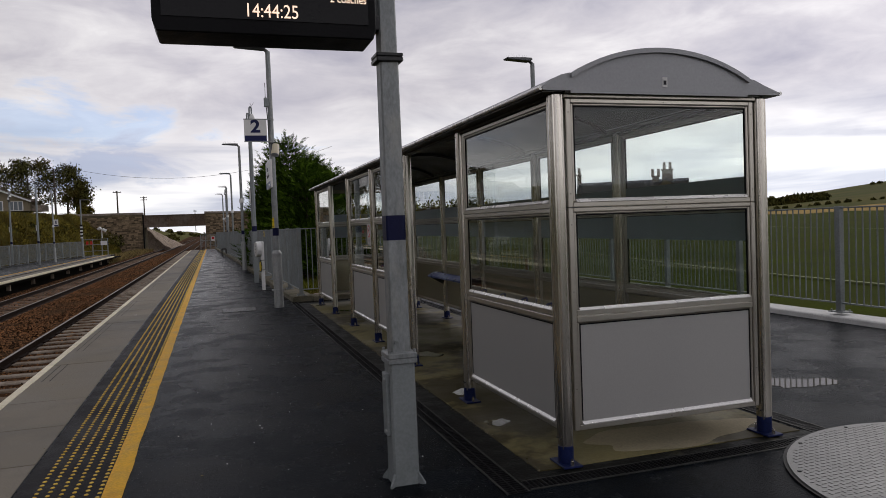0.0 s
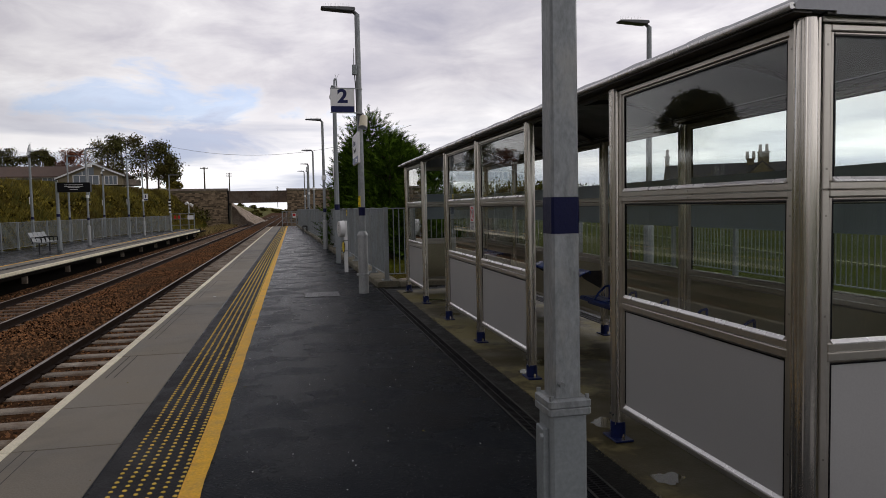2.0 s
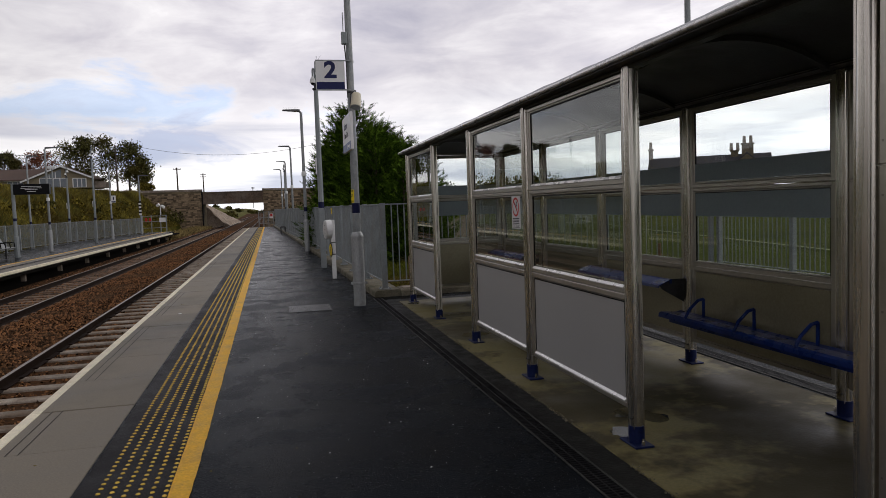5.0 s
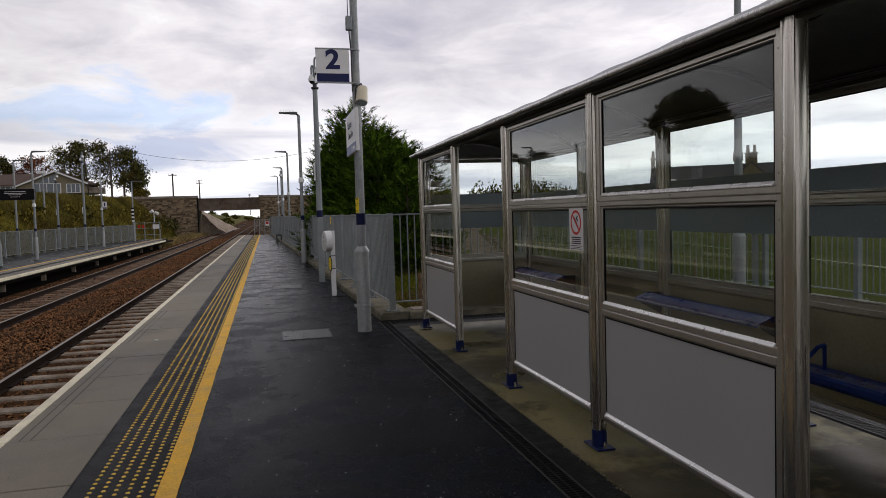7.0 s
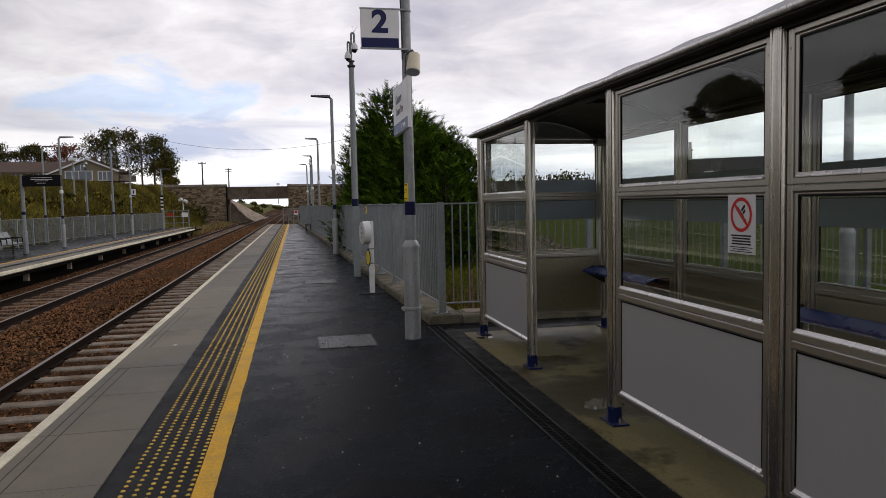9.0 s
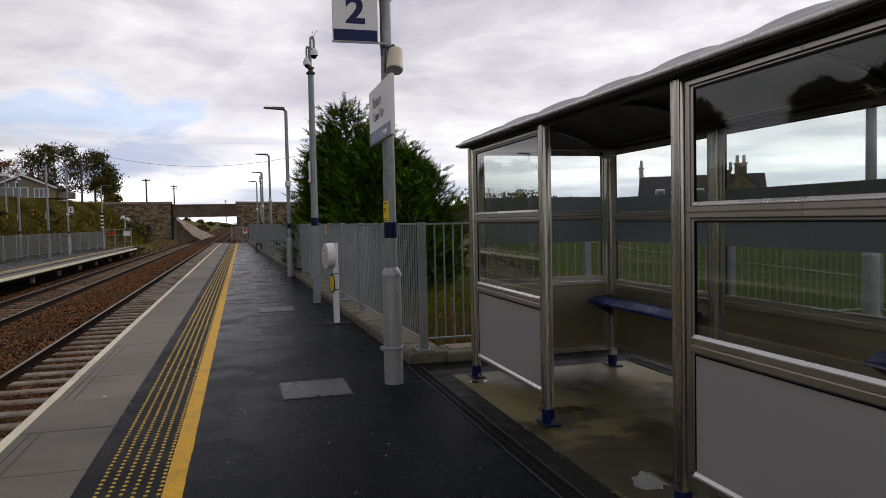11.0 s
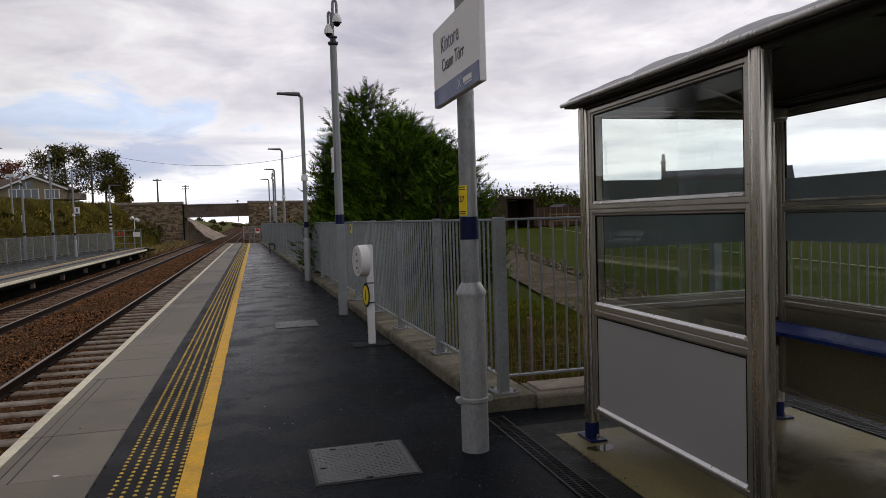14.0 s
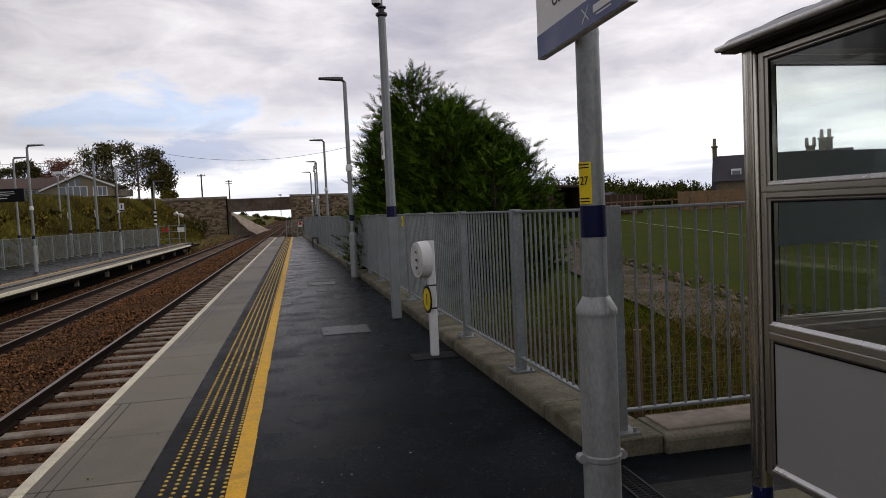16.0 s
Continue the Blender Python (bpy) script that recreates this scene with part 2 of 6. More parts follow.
STONE = M("ballast stones", (0.165, 0.081, 0.037), 0.9, var=0.48, scale=1.2, island=1.4, bump=0.3, tint=(0.105, 0.072, 0.045), tint_at=0.60, spec=0.03)
# near black: holds the shade of the recess under the platform edges
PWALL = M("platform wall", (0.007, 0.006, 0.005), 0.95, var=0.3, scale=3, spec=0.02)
FIELD = M("field grass", (0.038, 0.050, 0.002), 0.95, var=0.25, scale=0.35, fine=16, bump=0.5, tint=(0.050, 0.056, 0.004), tint_at=0.58, spec=0.02)
BANK = M("rough bank grass", (0.075, 0.062, 0.010), 0.95, var=0.38, scale=0.5, fine=6, bump=0.8, tint=(0.026, 0.030, 0.004), tint_at=0.50, spec=0.02)
OCHRE = M("stubble field", (0.36, 0.25, 0.09), 0.95, var=0.15, scale=0.05, fine=2, spec=0.02)
HILL = M("hill pasture", (0.078, 0.085, 0.028), 0.95, var=0.2, scale=0.02, fine=0.6, bump=0, tint=(0.15, 0.125, 0.045), tint_at=0.55, spec=0.02)
GRAVEL = M("gravel track", (0.125, 0.098, 0.080), 0.95, var=0.35, scale=2.5, fine=34, bump=1.0, tint=(0.055, 0.056, 0.020), tint_at=0.53, spec=0.02)
CHALK = M("pitch line", (0.26, 0.28, 0.16), 0.9)
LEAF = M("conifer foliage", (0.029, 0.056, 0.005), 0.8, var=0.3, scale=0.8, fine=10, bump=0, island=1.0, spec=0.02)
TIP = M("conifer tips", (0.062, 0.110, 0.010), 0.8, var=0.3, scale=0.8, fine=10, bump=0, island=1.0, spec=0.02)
LEAFD = M("autumn leaves", (0.062, 0.060, 0.018), 0.85, var=0.4, scale=0.35, fine=5, bump=0, island=1.3, tint=(0.105, 0.078, 0.020), tint_at=0.62, spec=0.02)
LEAFR = M("russet leaves", (0.17, 0.065, 0.035), 0.8, var=0.35, scale=0.2, fine=5, bump=0, island=1.0, spec=0.02)
SHRUB = M("shrub leaves", (0.125, 0.100, 0.018), 0.85, var=0.4, scale=0.3, fine=5, bump=0, island=1.2, spec=0.02)
BLADE = M("grass blades", (0.100, 0.105, 0.014), 0.8, var=0.3, scale=1.0, fine=8, bump=0, island=1.0, spec=0.02)
HEDGE = M("hedge leaves", (0.058, 0.066, 0.014), 0.85, var=0.35, scale=0.2, fine=5, bump=0, island=1.2, spec=0.02)
DRYBLADE = M("withered grass", (0.145, 0.098, 0.034), 0.85, var=0.3, scale=1.0, fine=8, bump=0, island=1.0, spec=0.02)
BANKBLADE = M("bank grass blades", (0.165, 0.135, 0.026), 0.85, var=0.4, scale=0.35, fine=8, bump=0, island=0.9, tint=(0.060, 0.042, 0.012), tint_at=0.50, spec=0.02)
BARK = M("bark", (0.07, 0.055, 0.042), 0.9, var=0.3, scale=2)
MASONRY = M("granite masonry", (0.165, 0.130, 0.078), 0.9, var=0.35, scale=0.7, fine=3, bump=0.5, tint=(0.075, 0.065, 0.042), tint_at=0.52)
PALESTONE = M("pale block slope", (0.24, 0.20, 0.165), 0.9, var=0.35, scale=1.2, fine=5, bump=0.6)
GIRDER = M("rusted girder", (0.120, 0.085, 0.062), 0.75, 0.1, var=0.35, scale=0.9, fine=5, tint=(0.20, 0.165, 0.135), tint_at=0.56)
RENDER = M("brown render", (0.22, 0.185, 0.125), 0.9, var=0.08, scale=0.6)
TILES = M("brown roof tiles", (0.115, 0.082, 0.068), 0.85, var=0.15, scale=0.7, fine=6)
SLATE = M("slate roof", (0.052, 0.05, 0.06), 0.6, var=0.15, scale=0.6, fine=5)
HOUSESTONE = M("house stone", (0.14, 0.115, 0.08), 0.9, var=0.25, scale=0.8, fine=5)
WINDARK = M("dark window glass", (0.16, 0.18, 0.20), 0.12, var=0.1)
TIMBER = M("weathered timber", (0.18, 0.115, 0.065), 0.85, var=0.25, scale=1.5, fine=12)
DARKTIMBER = M("dark shed boards", (0.05, 0.032, 0.025), 0.85, var=0.25, scale=1)
MESHWIRE = M("rusty wire mesh", (0.26, 0.20, 0.10), 0.7, 0.4)

# ---------------------------------------------------------------- mesh helpers


def B(bm, x0, x1, y0, y1, z0, z1):
    v = [bm.verts.new((x, y, z)) for x in (x0, x1) for y in (y0, y1) for z in (z0, z1)]
    for f in ((0, 1, 3, 2), (4, 6, 7, 5), (0, 4, 5, 1), (2, 3, 7, 6), (0, 2, 6, 4), (1, 5, 7, 3)):
        bm.faces.new([v[k] for k in f])
    return bm


def C(bm, p0, p1, r0, r1=None, n=12, caps=True):
    r1 = r0 if r1 is None else r1
    p0, p1 = Vector(p0), Vector(p1)
    q = (p1 - p0).to_track_quat("Z", "Y").to_matrix()
    rings = []
    for p, r in ((p0, r0), (p1, r1)):
        rings.append([bm.verts.new(p + q @ Vector((r * math.cos(2 * math.pi * k / n), r * math.sin(2 * math.pi * k / n), 0))) for k in range(n)])
    for k in range(n):
        bm.faces.new((rings[0][k], rings[0][(k + 1) % n], rings[1][(k + 1) % n], rings[1][k]))
    if caps:
        bm.faces.new(rings[0][::-1])
        bm.faces.new(rings[1])
    return bm


def tube(bm, pts, r, n=8):
    for a, b in zip(pts, pts[1:]):
        C(bm, a, b, r, r, n)
    return bm


def prism(bm, outline, axis, a, b):
    """A closed outline of (u, v) pushed from a to b along axis; axis y: (x, z), axis x: (y, z), axis z: (x, y)."""
    def at(u, v, w):
        return {"y": (u, w, v), "x": (w, u, v), "z": (u, v, w)}[axis]
    va = [bm.verts.new(at(u, v, a)) for u, v in outline]
    vb = [bm.verts.new(at(u, v, b)) for u, v in outline]
    n = len(outline)
    for k in range(n):
        bm.faces.new((va[k], va[(k + 1) % n], vb[(k + 1) % n], vb[k]))
    bm.faces.new(va[::-1])
    bm.faces.new(vb)
    return bm


def done(name, bm, mat, bevel=0.0, smooth=False):
    bmesh.ops.recalc_face_normals(bm, faces=bm.faces)
    if bevel:
        bmesh.ops.bevel(bm, geom=list(bm.edges), offset=bevel, segments=1, affect="EDGES", clamp_overlap=True)
    me = bpy.data.meshes.new(name)
    bm.to_mesh(me)
    bm.free()
    me.materials.append(mat)
    if smooth:
        me.polygons.foreach_set("use_smooth", [True] * len(me.polygons))
        me.set_sharp_from_angle(angle=radians(40))
    return me


def part(name, bm, mat, parent=None, label="", bevel=0.0, smooth=False, loc=None, kind=""):
    me = done(name, bm, mat, bevel, smooth) if isinstance(bm, bmesh.types.BMesh) else bm
    ob = new(name, me)
    if parent is not None:
        ob.parent = parent
    if loc is not None:
        ob.location = loc
    return tagged(ob, label=label, kind=kind)


def N():
    return bmesh.new()


def thing(name, x, y, z, label, category, group="", rz=0.0):
    ob = new(name)
    ob.empty_display_size = 0.2
    ob.matrix_basis = pose(x, y, z, 0, 0, rz)
    return tagged(ob, label=label, category=category, group=group)


def setting(name, bm, mat, label, category, bevel=0.0, smooth=False):
    return tagged(part(name, bm, mat, None, "", bevel, smooth), label, category, "", "structure")


def pydata(name, verts, faces, mat, parent=None, label="", kind=""):
    me = bpy.data.meshes.new(name)
    me.from_pydata(verts, [], faces)
    me.materials.append(mat)
    return part(name, me, mat, parent, label, kind=kind)


def text(name, body, size, mat, parent, place, rot, squeeze=1.0, bold=0.0):
    cu = bpy.data.curves.new(name, "FONT")
    cu.body, cu.size, cu.extrude, cu.offset, cu.align_x, cu.align_y = body, size, 0.0008, bold, "CENTER", "CENTER"
    tmp = bpy.data.objects.new(name, cu)
    scene.collection.objects.link(tmp)
    me = bpy.data.meshes.new_from_object(tmp.evaluated_get(bpy.context.evaluated_depsgraph_get()))
    bpy.data.objects.remove(tmp)
    me.materials.clear()
    me.materials.append(mat)
    me.transform(pose(*place, *rot) @ Matrix.Diagonal((squeeze, 1, 1, 1)))
    ob = new(name, me)
    ob.parent = parent
    return ob


def lerp(y, pts):
    return float(np.interp(y, [p[0] for p in pts], [p[1] for p in pts]))


KX = ((12.4, 3.30), (16, 3.21), (20, 3.15), (27, 3.0), (33, 2.86), (45, 2.52), (66, 1.95))


def kerb_x(y):
    return lerp(y, KX)

# ---------------------------------------------------------------- ground
PLAT_END, P1_END, P1Z, P1X = 65.0, 72.5, -0.24, -6.65


def crest(y):
    return lerp(y, ((-50, 3.3), (67, 3.84), (105, 4.6), (125, 4.9), (200, 4.5), (600, 3)))


def ground_z(x, y):
    n = noise.noise(Vector((x * 0.11, y * 0.11, 0.3)))
    far = max(0.0, math.hypot(x, y) - 160)
    if x < -11.4:
        d = -11.4 - x
        z = -0.7 + (crest(y) + 0.7) * min(1, d / 6.0) + max(0, d - 6) * 0.10
        z = min(z, crest(y) + 1.6 + 0.25 * n)
        z += 0.35 * n * min(1, d / 3) * (1 if d < 6 else 0.3)
        if y > 130:
            k = min(1, (y - 130) / 40)
            z = z * (1 - k) + (min(3.0, -1.3 + d * 0.3)) * k
    elif x < 3.4 and y > 58 or x < 0.2:
        z = -1.3
        if y > 132:
            z += max(0, (abs(x + 3.3) - 5.5)) * 0.5
    else:
        r = math.hypot(max(0, x - 3), max(0, y - 12))
        z = -0.42 + (0.021 * min(45, max(0, r - 12)) + 0.06 * n) * min(1, max(0, (x - 4) / 4))
        if y > 66:
            z = min(z, -1.3 + max(0, (x - 3.4)) * 0.9)
    if far > 0:
        az = math.atan2(x, y)
        lift = 0.001 + 0.135 * max(0, min(0.4, az - 0.605)) + 0.012 * max(0, min(1, (-az - 0.1) / 0.4))
        z += min(far, 900) * lift + 2.0 * noise.noise(Vector((x * 0.004, y * 0.004, 2))) * min(1, far / 200)
    return z


def make_ground():
    xs = sorted({*np.arange(-40, 60, 1.0).round(2), *np.arange(60, 200, 10), *np.arange(-200, -40, 8), -11.4, 3.4, 0.2,
                 *(-200 - 40 * 1.35 ** k for k in range(12)), *(200 + 40 * 1.35 ** k for k in range(12))})
    ys = sorted({*np.arange(-40, 150, 2.0), *np.arange(150, 320, 10), *(320 + 40 * 1.35 ** k for k in range(12)), *(-40 - 40 * 1.4 ** k for k in range(10))})
    verts = [(float(x), float(y), ground_z(x, y)) for x in xs for y in ys]
    m = len(ys)
    faces, mats = [], []
    for i in range(len(xs) - 1):
        for j in range(m - 1):
            x, y = (xs[i] + xs[i + 1]) / 2, (ys[j] + ys[j + 1]) / 2
            faces.append((i * m + j, (i + 1) * m + j, (i + 1) * m + j + 1, i * m + j + 1))
            far = math.hypot(x, y) > 170
            az = math.atan2(x, y)
            mats.append(4 if -9.4 < x < 3.4 else 3 if far and 95 < math.hypot(x, y) < 205 and 0.62 < az < 1.5 else 2 if far else 1 if x < 3 else 0)
    me = bpy.data.meshes.new("ground")
    me.from_pydata(verts, [], faces)
    for k in (FIELD, BANK, HILL, OCHRE, BALLAST):
        me.materials.append(k)
    me.polygons.foreach_set("material_index", mats)
    me.polygons.foreach_set("use_smooth", [True] * len(faces))
    tagged(new("ground", me), "mown green field, rough grassy railway bank and far pasture", "ground", "", "structure")


make_ground()

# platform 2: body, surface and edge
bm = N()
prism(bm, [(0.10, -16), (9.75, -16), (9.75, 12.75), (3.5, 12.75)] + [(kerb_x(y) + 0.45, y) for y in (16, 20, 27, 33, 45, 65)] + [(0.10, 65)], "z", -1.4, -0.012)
setting("platform_base", bm, PWALL, "concrete platform body above the track, shade in its colour", "platform")
bm = N()
prism(bm, [(0.655, -16), (9.55, -16), (9.55, 12.6), (3.42, 12.6)] + [(kerb_x(y) + 0.1, y) for y in (13, 16, 20, 27, 33, 45, 65)] + [(0.655, 65)], "z", -0.10, 0.0)
setting("pavement", bm, ASPHALT, "dark wet asphalt platform surface", "pavement")

edge = thing("platform_edge", 0, 0, 0, "concrete coping slabs with a cream nosing along the platform edge", "platform edge")
edge["kind"] = "structure"
bm = N()
B(bm, 0.0, 0.652, 0.004, 0.996, -0.14, 0.0)
slab_me = done("coping_slab", bm, COPING, bevel=0.004)
bm = N()
B(bm, -0.082, -0.002, 0.003, 0.997, -0.10, 0.001)
nose_me = done("nosing", bm, NOSING, bevel=0.006)
bm = N()
for gx in (0.076, 0.149):
    B(bm, gx - 0.003, gx + 0.003, 0, 0.996, -0.02, 0.0008)
saw_me = done("groove", bm, SAW)
for k in range(-14, 65):
    y = k - 0.005
    s = part("coping_slab", slab_me, COPING, edge, loc=(0, y, random.uniform(-0.002, 0.002)))
    part("nosing", nose_me, NOSING, edge, loc=(0, y, random.uniform(-0.002, 0.002)))
    part("groove", saw_me, SAW, edge, loc=(0, y, 0.0))

bm = N()
B(bm, 0.672, 1.152, -16, 65, -0.05, 0.004)
strip = setting("tactile_strip", bm, TACTILE, "dark tactile strip with six rows of yellow domes", "tactile paving")
dv, df = [], []
for k in range(-90, 925):
    for r in range(6):
        cx, cy = 0.79 + 0.0694 * r, 0.0694 * k + 0.012
        jx, jy = random.uniform(-0.002, 0.002), random.uniform(-0.002, 0.002)
        b = len(dv)
        n = 8 if -10 < k < 300 else 5
        for rad, z in ((0.0145, 0.003), (0.0100, 0.0085)):
            dv += [(cx + jx + rad * math.cos(2 * math.pi * a / n), cy + jy + rad * math.sin(2 * math.pi * a / n), z) for a in range(n)]
        df += [(b + a, b + (a + 1) % n, b + n + (a + 1) % n, b + n + a) for a in range(n)]
        df.append(tuple(b + n + a for a in range(n)))
pydata("dome", dv, df, DOME, strip, "rows of worn yellow domes", kind="stuff")
# hand-painted line with wavering edges
lv, lf = [], []
ys = np.arange(-16, 65.01, 0.05)
for k, y in enumerate(ys):
    a = 1.153 + 0.003 * noise.noise(Vector((0, y * 3, 1)))
    b = 1.268 + 0.007 * noise.noise(Vector((3, y * 1.7, 1))) + 0.004 * noise.noise(Vector((9, y * 9, 1)))
    lv += [(a, y, 0.0042), (b, y, 0.0042)]
    if k:
        lf.append((2 * k - 2, 2 * k - 1, 2 * k + 1, 2 * k))
tagged(pydata("yellow_line", lv, lf, YELLOW), "worn yellow painted safety line", "painted line", "", "structure")

# ---------------------------------------------------------------- tracks
bm = N()
prism(bm, [(-7.2, -1.3), (-6.4, -1.06), (-3.6, -1.02), (-3.3, -1.06), (-3.0, -1.02), (0.12, -1.02), (0.3, -1.3)], "y", -20, 320)
setting("ballast_bed", bm, BALLAST, "brown stone ballast bed under two tracks", "ballast")
bm = N()
B(bm, -1.3, 1.3, -0.13, 0.13, -0.12, 0.0)
for v in bm.verts:
    if v.co.z > -0.01:
        v.co.y *= 0.78
sleeper_me = done("sleeper", bm, SLEEPER, bevel=0.012)
# darker sleeper copy: the further track's shade is put into its colour
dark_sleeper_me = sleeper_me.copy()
dark_sleeper_me.materials[0] = M("shaded sleeper", (0.17, 0.125, 0.095), 0.85, var=0.35, scale=4, fine=30, bump=0.4, rand=0.4, spec=0.02)
prof = [(-0.07, 0), (0.07, 0), (0.07, 0.012), (0.012, 0.03), (0.012, 0.115), (0.036, 0.128), (0.036, 0.158), (-0.036, 0.158), (-0.036, 0.128), (-0.012, 0.115), (-0.012, 0.03), (-0.07, 0.012)]
bm = N()
B(bm, -0.09, 0.09, -0.05, 0.05, 0.0, 0.03)
clip_me = done("rail_clip", bm, RUST)
for cx, shade in ((-1.43, "nearer"), (-5.18, "further")):
    tr = thing("railway_track", cx, 0, -1.04, "rusty steel rails on pale concrete sleepers in brown ballast", "railway track", "railway tracks")
    for k in range(0, 150):
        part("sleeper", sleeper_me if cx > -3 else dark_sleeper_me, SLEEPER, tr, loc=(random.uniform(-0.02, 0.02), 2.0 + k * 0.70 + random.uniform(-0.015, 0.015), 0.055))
    if cx > -3:
        for k in range(4, 60):
            part("rail_clip", clip_me, RUST, tr, loc=(-0.717, 2.0 + k * 0.70, 0.05))
    for sx in (-0.717, 0.717):
        bm = N()
        prism(bm, [(sx + u, 0.045 + v) for u, v in prof], "y", -20, 320)
        rail = part("rail", bm, RUST, tr)
        bm = N()
        B(bm, sx - 0.031, sx + 0.031, -20, 320, 0.203, 0.2045)
        part("rail_head", bm, RAILTOP, rail, "polished running surface")


def stones(name, count, area, size, mat, label):
    rnd = random.Random(5)
    v, f = [], []
    for _ in range(count):
        x, y, z = area(rnd)
        s = size * rnd.uniform(0.6, 1.5)
        q = Euler((rnd.uniform(0, 6), rnd.uniform(0, 6), rnd.uniform(0, 6))).to_matrix()
        b = len(v)
        for p in ((1, 0, 0), (-1, 0, 0), (0, 1, 0), (0, -1, 0), (0, 0, 0.8), (0, 0, -0.8)):
            w = q @ (Vector(p) * s * rnd.uniform(0.6, 1.2))
            v.append((x + w.x, y + w.y, z + w.z))
        for t in ((0, 2, 4), (2, 1, 4), (1, 3, 4), (3, 0, 4), (2, 0, 5), (1, 2, 5), (3, 1, 5), (0, 3, 5)):
            f.append(tuple(b + k for k in t))
    return tagged(pydata(name, v, f, mat), label, "stones", "", "stuff")


def ballast_area(rnd):
    y = 4 + 84 * rnd.random() ** 1.8
    if abs((y - 2.0 + 0.35) % 0.70 - 0.35) < 0.15 and rnd.random() < 0.85:
        y += 0.33
    x = rnd.uniform(-6.5, 0.05)
    return x, y, -1.02


stones("ballast_stones", 24000, ballast_area, 0.027, STONE, "loose brown and grey ballast stones between the sleepers")


# ballast heaped between the tracks and beyond the further one, over the ends of the sleepers
def heap(x):
    if x < -5.9:
        return -0.955 - 0.05 * max(0, abs(x + 6.4) - 0.3)
    if x < -4.46:
        return -1.012
    return -0.925 - 0.075 * max(0, abs(x + 3.3) - 0.55) / 0.45


hv, hf = [], []
hx = (-7.0, -6.6, -6.3, -6.0, -5.88, -5.2, -4.48, -4.36, -4.1, -3.8, -3.5, -3.2, -2.9, -2.6, -2.4, -2.26)
hy = np.arange(-18, 118.1, 0.5)
for y in hy:
    for x in hx:
        hv.append((x, y, heap(x) + 0.02 * noise.noise(Vector((x * 3, y * 2.2, 0)))))
m = len(hx)
for j in range(len(hy) - 1):
    for i in range(m - 1):
        hf.append((j * m + i, j * m + i + 1, (j + 1) * m + i + 1, (j + 1) * m + i))
tagged(pydata("ballast_heap", hv, hf, BALLAST), "heaped brown ballast between the tracks", "ballast", "", "structure")


def heap_area(rnd):
    y = 2.5 + 88 * rnd.random() ** 1.9
    x = rnd.uniform(-4.36, -2.27) if rnd.random() < 0.72 else rnd.uniform(-6.9, -4.4)
    return x, y, heap(x) + 0.008


stones("heap_stones", 56000, heap_area, 0.025, STONE, "loose brown ballast stones heaped between the tracks")



def grit_area(rnd):
    return rnd.uniform(1.29, 3.22), -1.5 + 15 * rnd.random(), 0.0005


stones("surface_grit", 20000, grit_area, 0.0028, M("pale chippings", (0.10, 0.10, 0.105), 0.7, var=0.3, island=1.0, bump=0, spec=0.1), "fine pale chippings showing in the asphalt")

stones("pale_specks", 130, grit_area, 0.0055, WHITEKERB, "scattered pale specks on the asphalt")

# ---------------------------------------------------------------- drains, slab and covers
bm = N()
prism(bm, [(3.56, 1.52), (5.46, 1.52), (5.46, 11.72), (3.56, 11.72)], "z", -0.1, 0.012)
setting("shelter_slab", bm, SLAB, "wet stained concrete slab under the shelter", "concrete slab", bevel=0.004)


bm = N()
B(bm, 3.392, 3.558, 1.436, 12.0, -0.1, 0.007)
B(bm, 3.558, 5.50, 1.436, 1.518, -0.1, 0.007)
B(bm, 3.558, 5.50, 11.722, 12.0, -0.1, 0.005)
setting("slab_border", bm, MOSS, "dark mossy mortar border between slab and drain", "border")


def border_chips(rnd):
    y = 1.5 + 10.2 * rnd.random()
    if noise.noise(Vector((y * 1.1, 2.0, 0))) < -0.05:
        y += 0.4
    return 3.566 + rnd.gauss(0, 0.012), y, 0.009


stones("mortar_chips", 420, border_chips, 0.009, KERB, "broken pale mortar along the slab edge")


def drain(x0, x1, y0, y1, along):
    th = thing("drain_channel", (x0 + x1) / 2, (y0 + y1) / 2, 0, "black slotted drain channel set in the asphalt", "drain", "drains round the shelter")
    hx, hy = (x1 - x0) / 2, (y1 - y0) / 2
    bm = N()
    B(bm, -hx, hx, -hy, hy, -0.03, 0.0025)
    part("channel_bed", bm, BLACK, th)
    bm = N()
    if along == "y":
        for s in (-1, 1):
            B(bm, s * hx - 0.006, s * hx + 0.006, -hy, hy, -0.03, 0.006)
    else:
        for s in (-1, 1):
            B(bm, -hx, hx, s * hy - 0.006, s * hy + 0.006, -0.03, 0.006)
    part("edge_rail", bm, DRAINEDGE, th, "thin metal edge")
    bm = N()
    n = int(2 * (hy if along == "y" else hx) / 0.03)
    for k in range(n):
        if along == "y":
            c = -hy + (k + 0.5) * 0.03
            B(bm, -hx + 0.008, -0.006, c - 0.008, c + 0.008, -0.02, 0.0045)
            B(bm, 0.006, hx - 0.008, c - 0.008, c + 0.008, -0.02, 0.0045)
        else:
            c = -hx + (k + 0.5) * 0.03
            B(bm, c - 0.008, c + 0.008, -hy + 0.008, -0.006, -0.02, 0.006)
            B(bm, c - 0.008, c + 0.008, 0.006, hy - 0.008, -0.02, 0.006)
    part("grate", bm, DRAIN, th, kind="stuff")


drain(3.26, 3.385, 1.28, 12.3, "y")
drain(3.40, 5.50, 1.30, 1.43, "x")
drain(5.52, 5.65, 1.30, 11.9, "y")


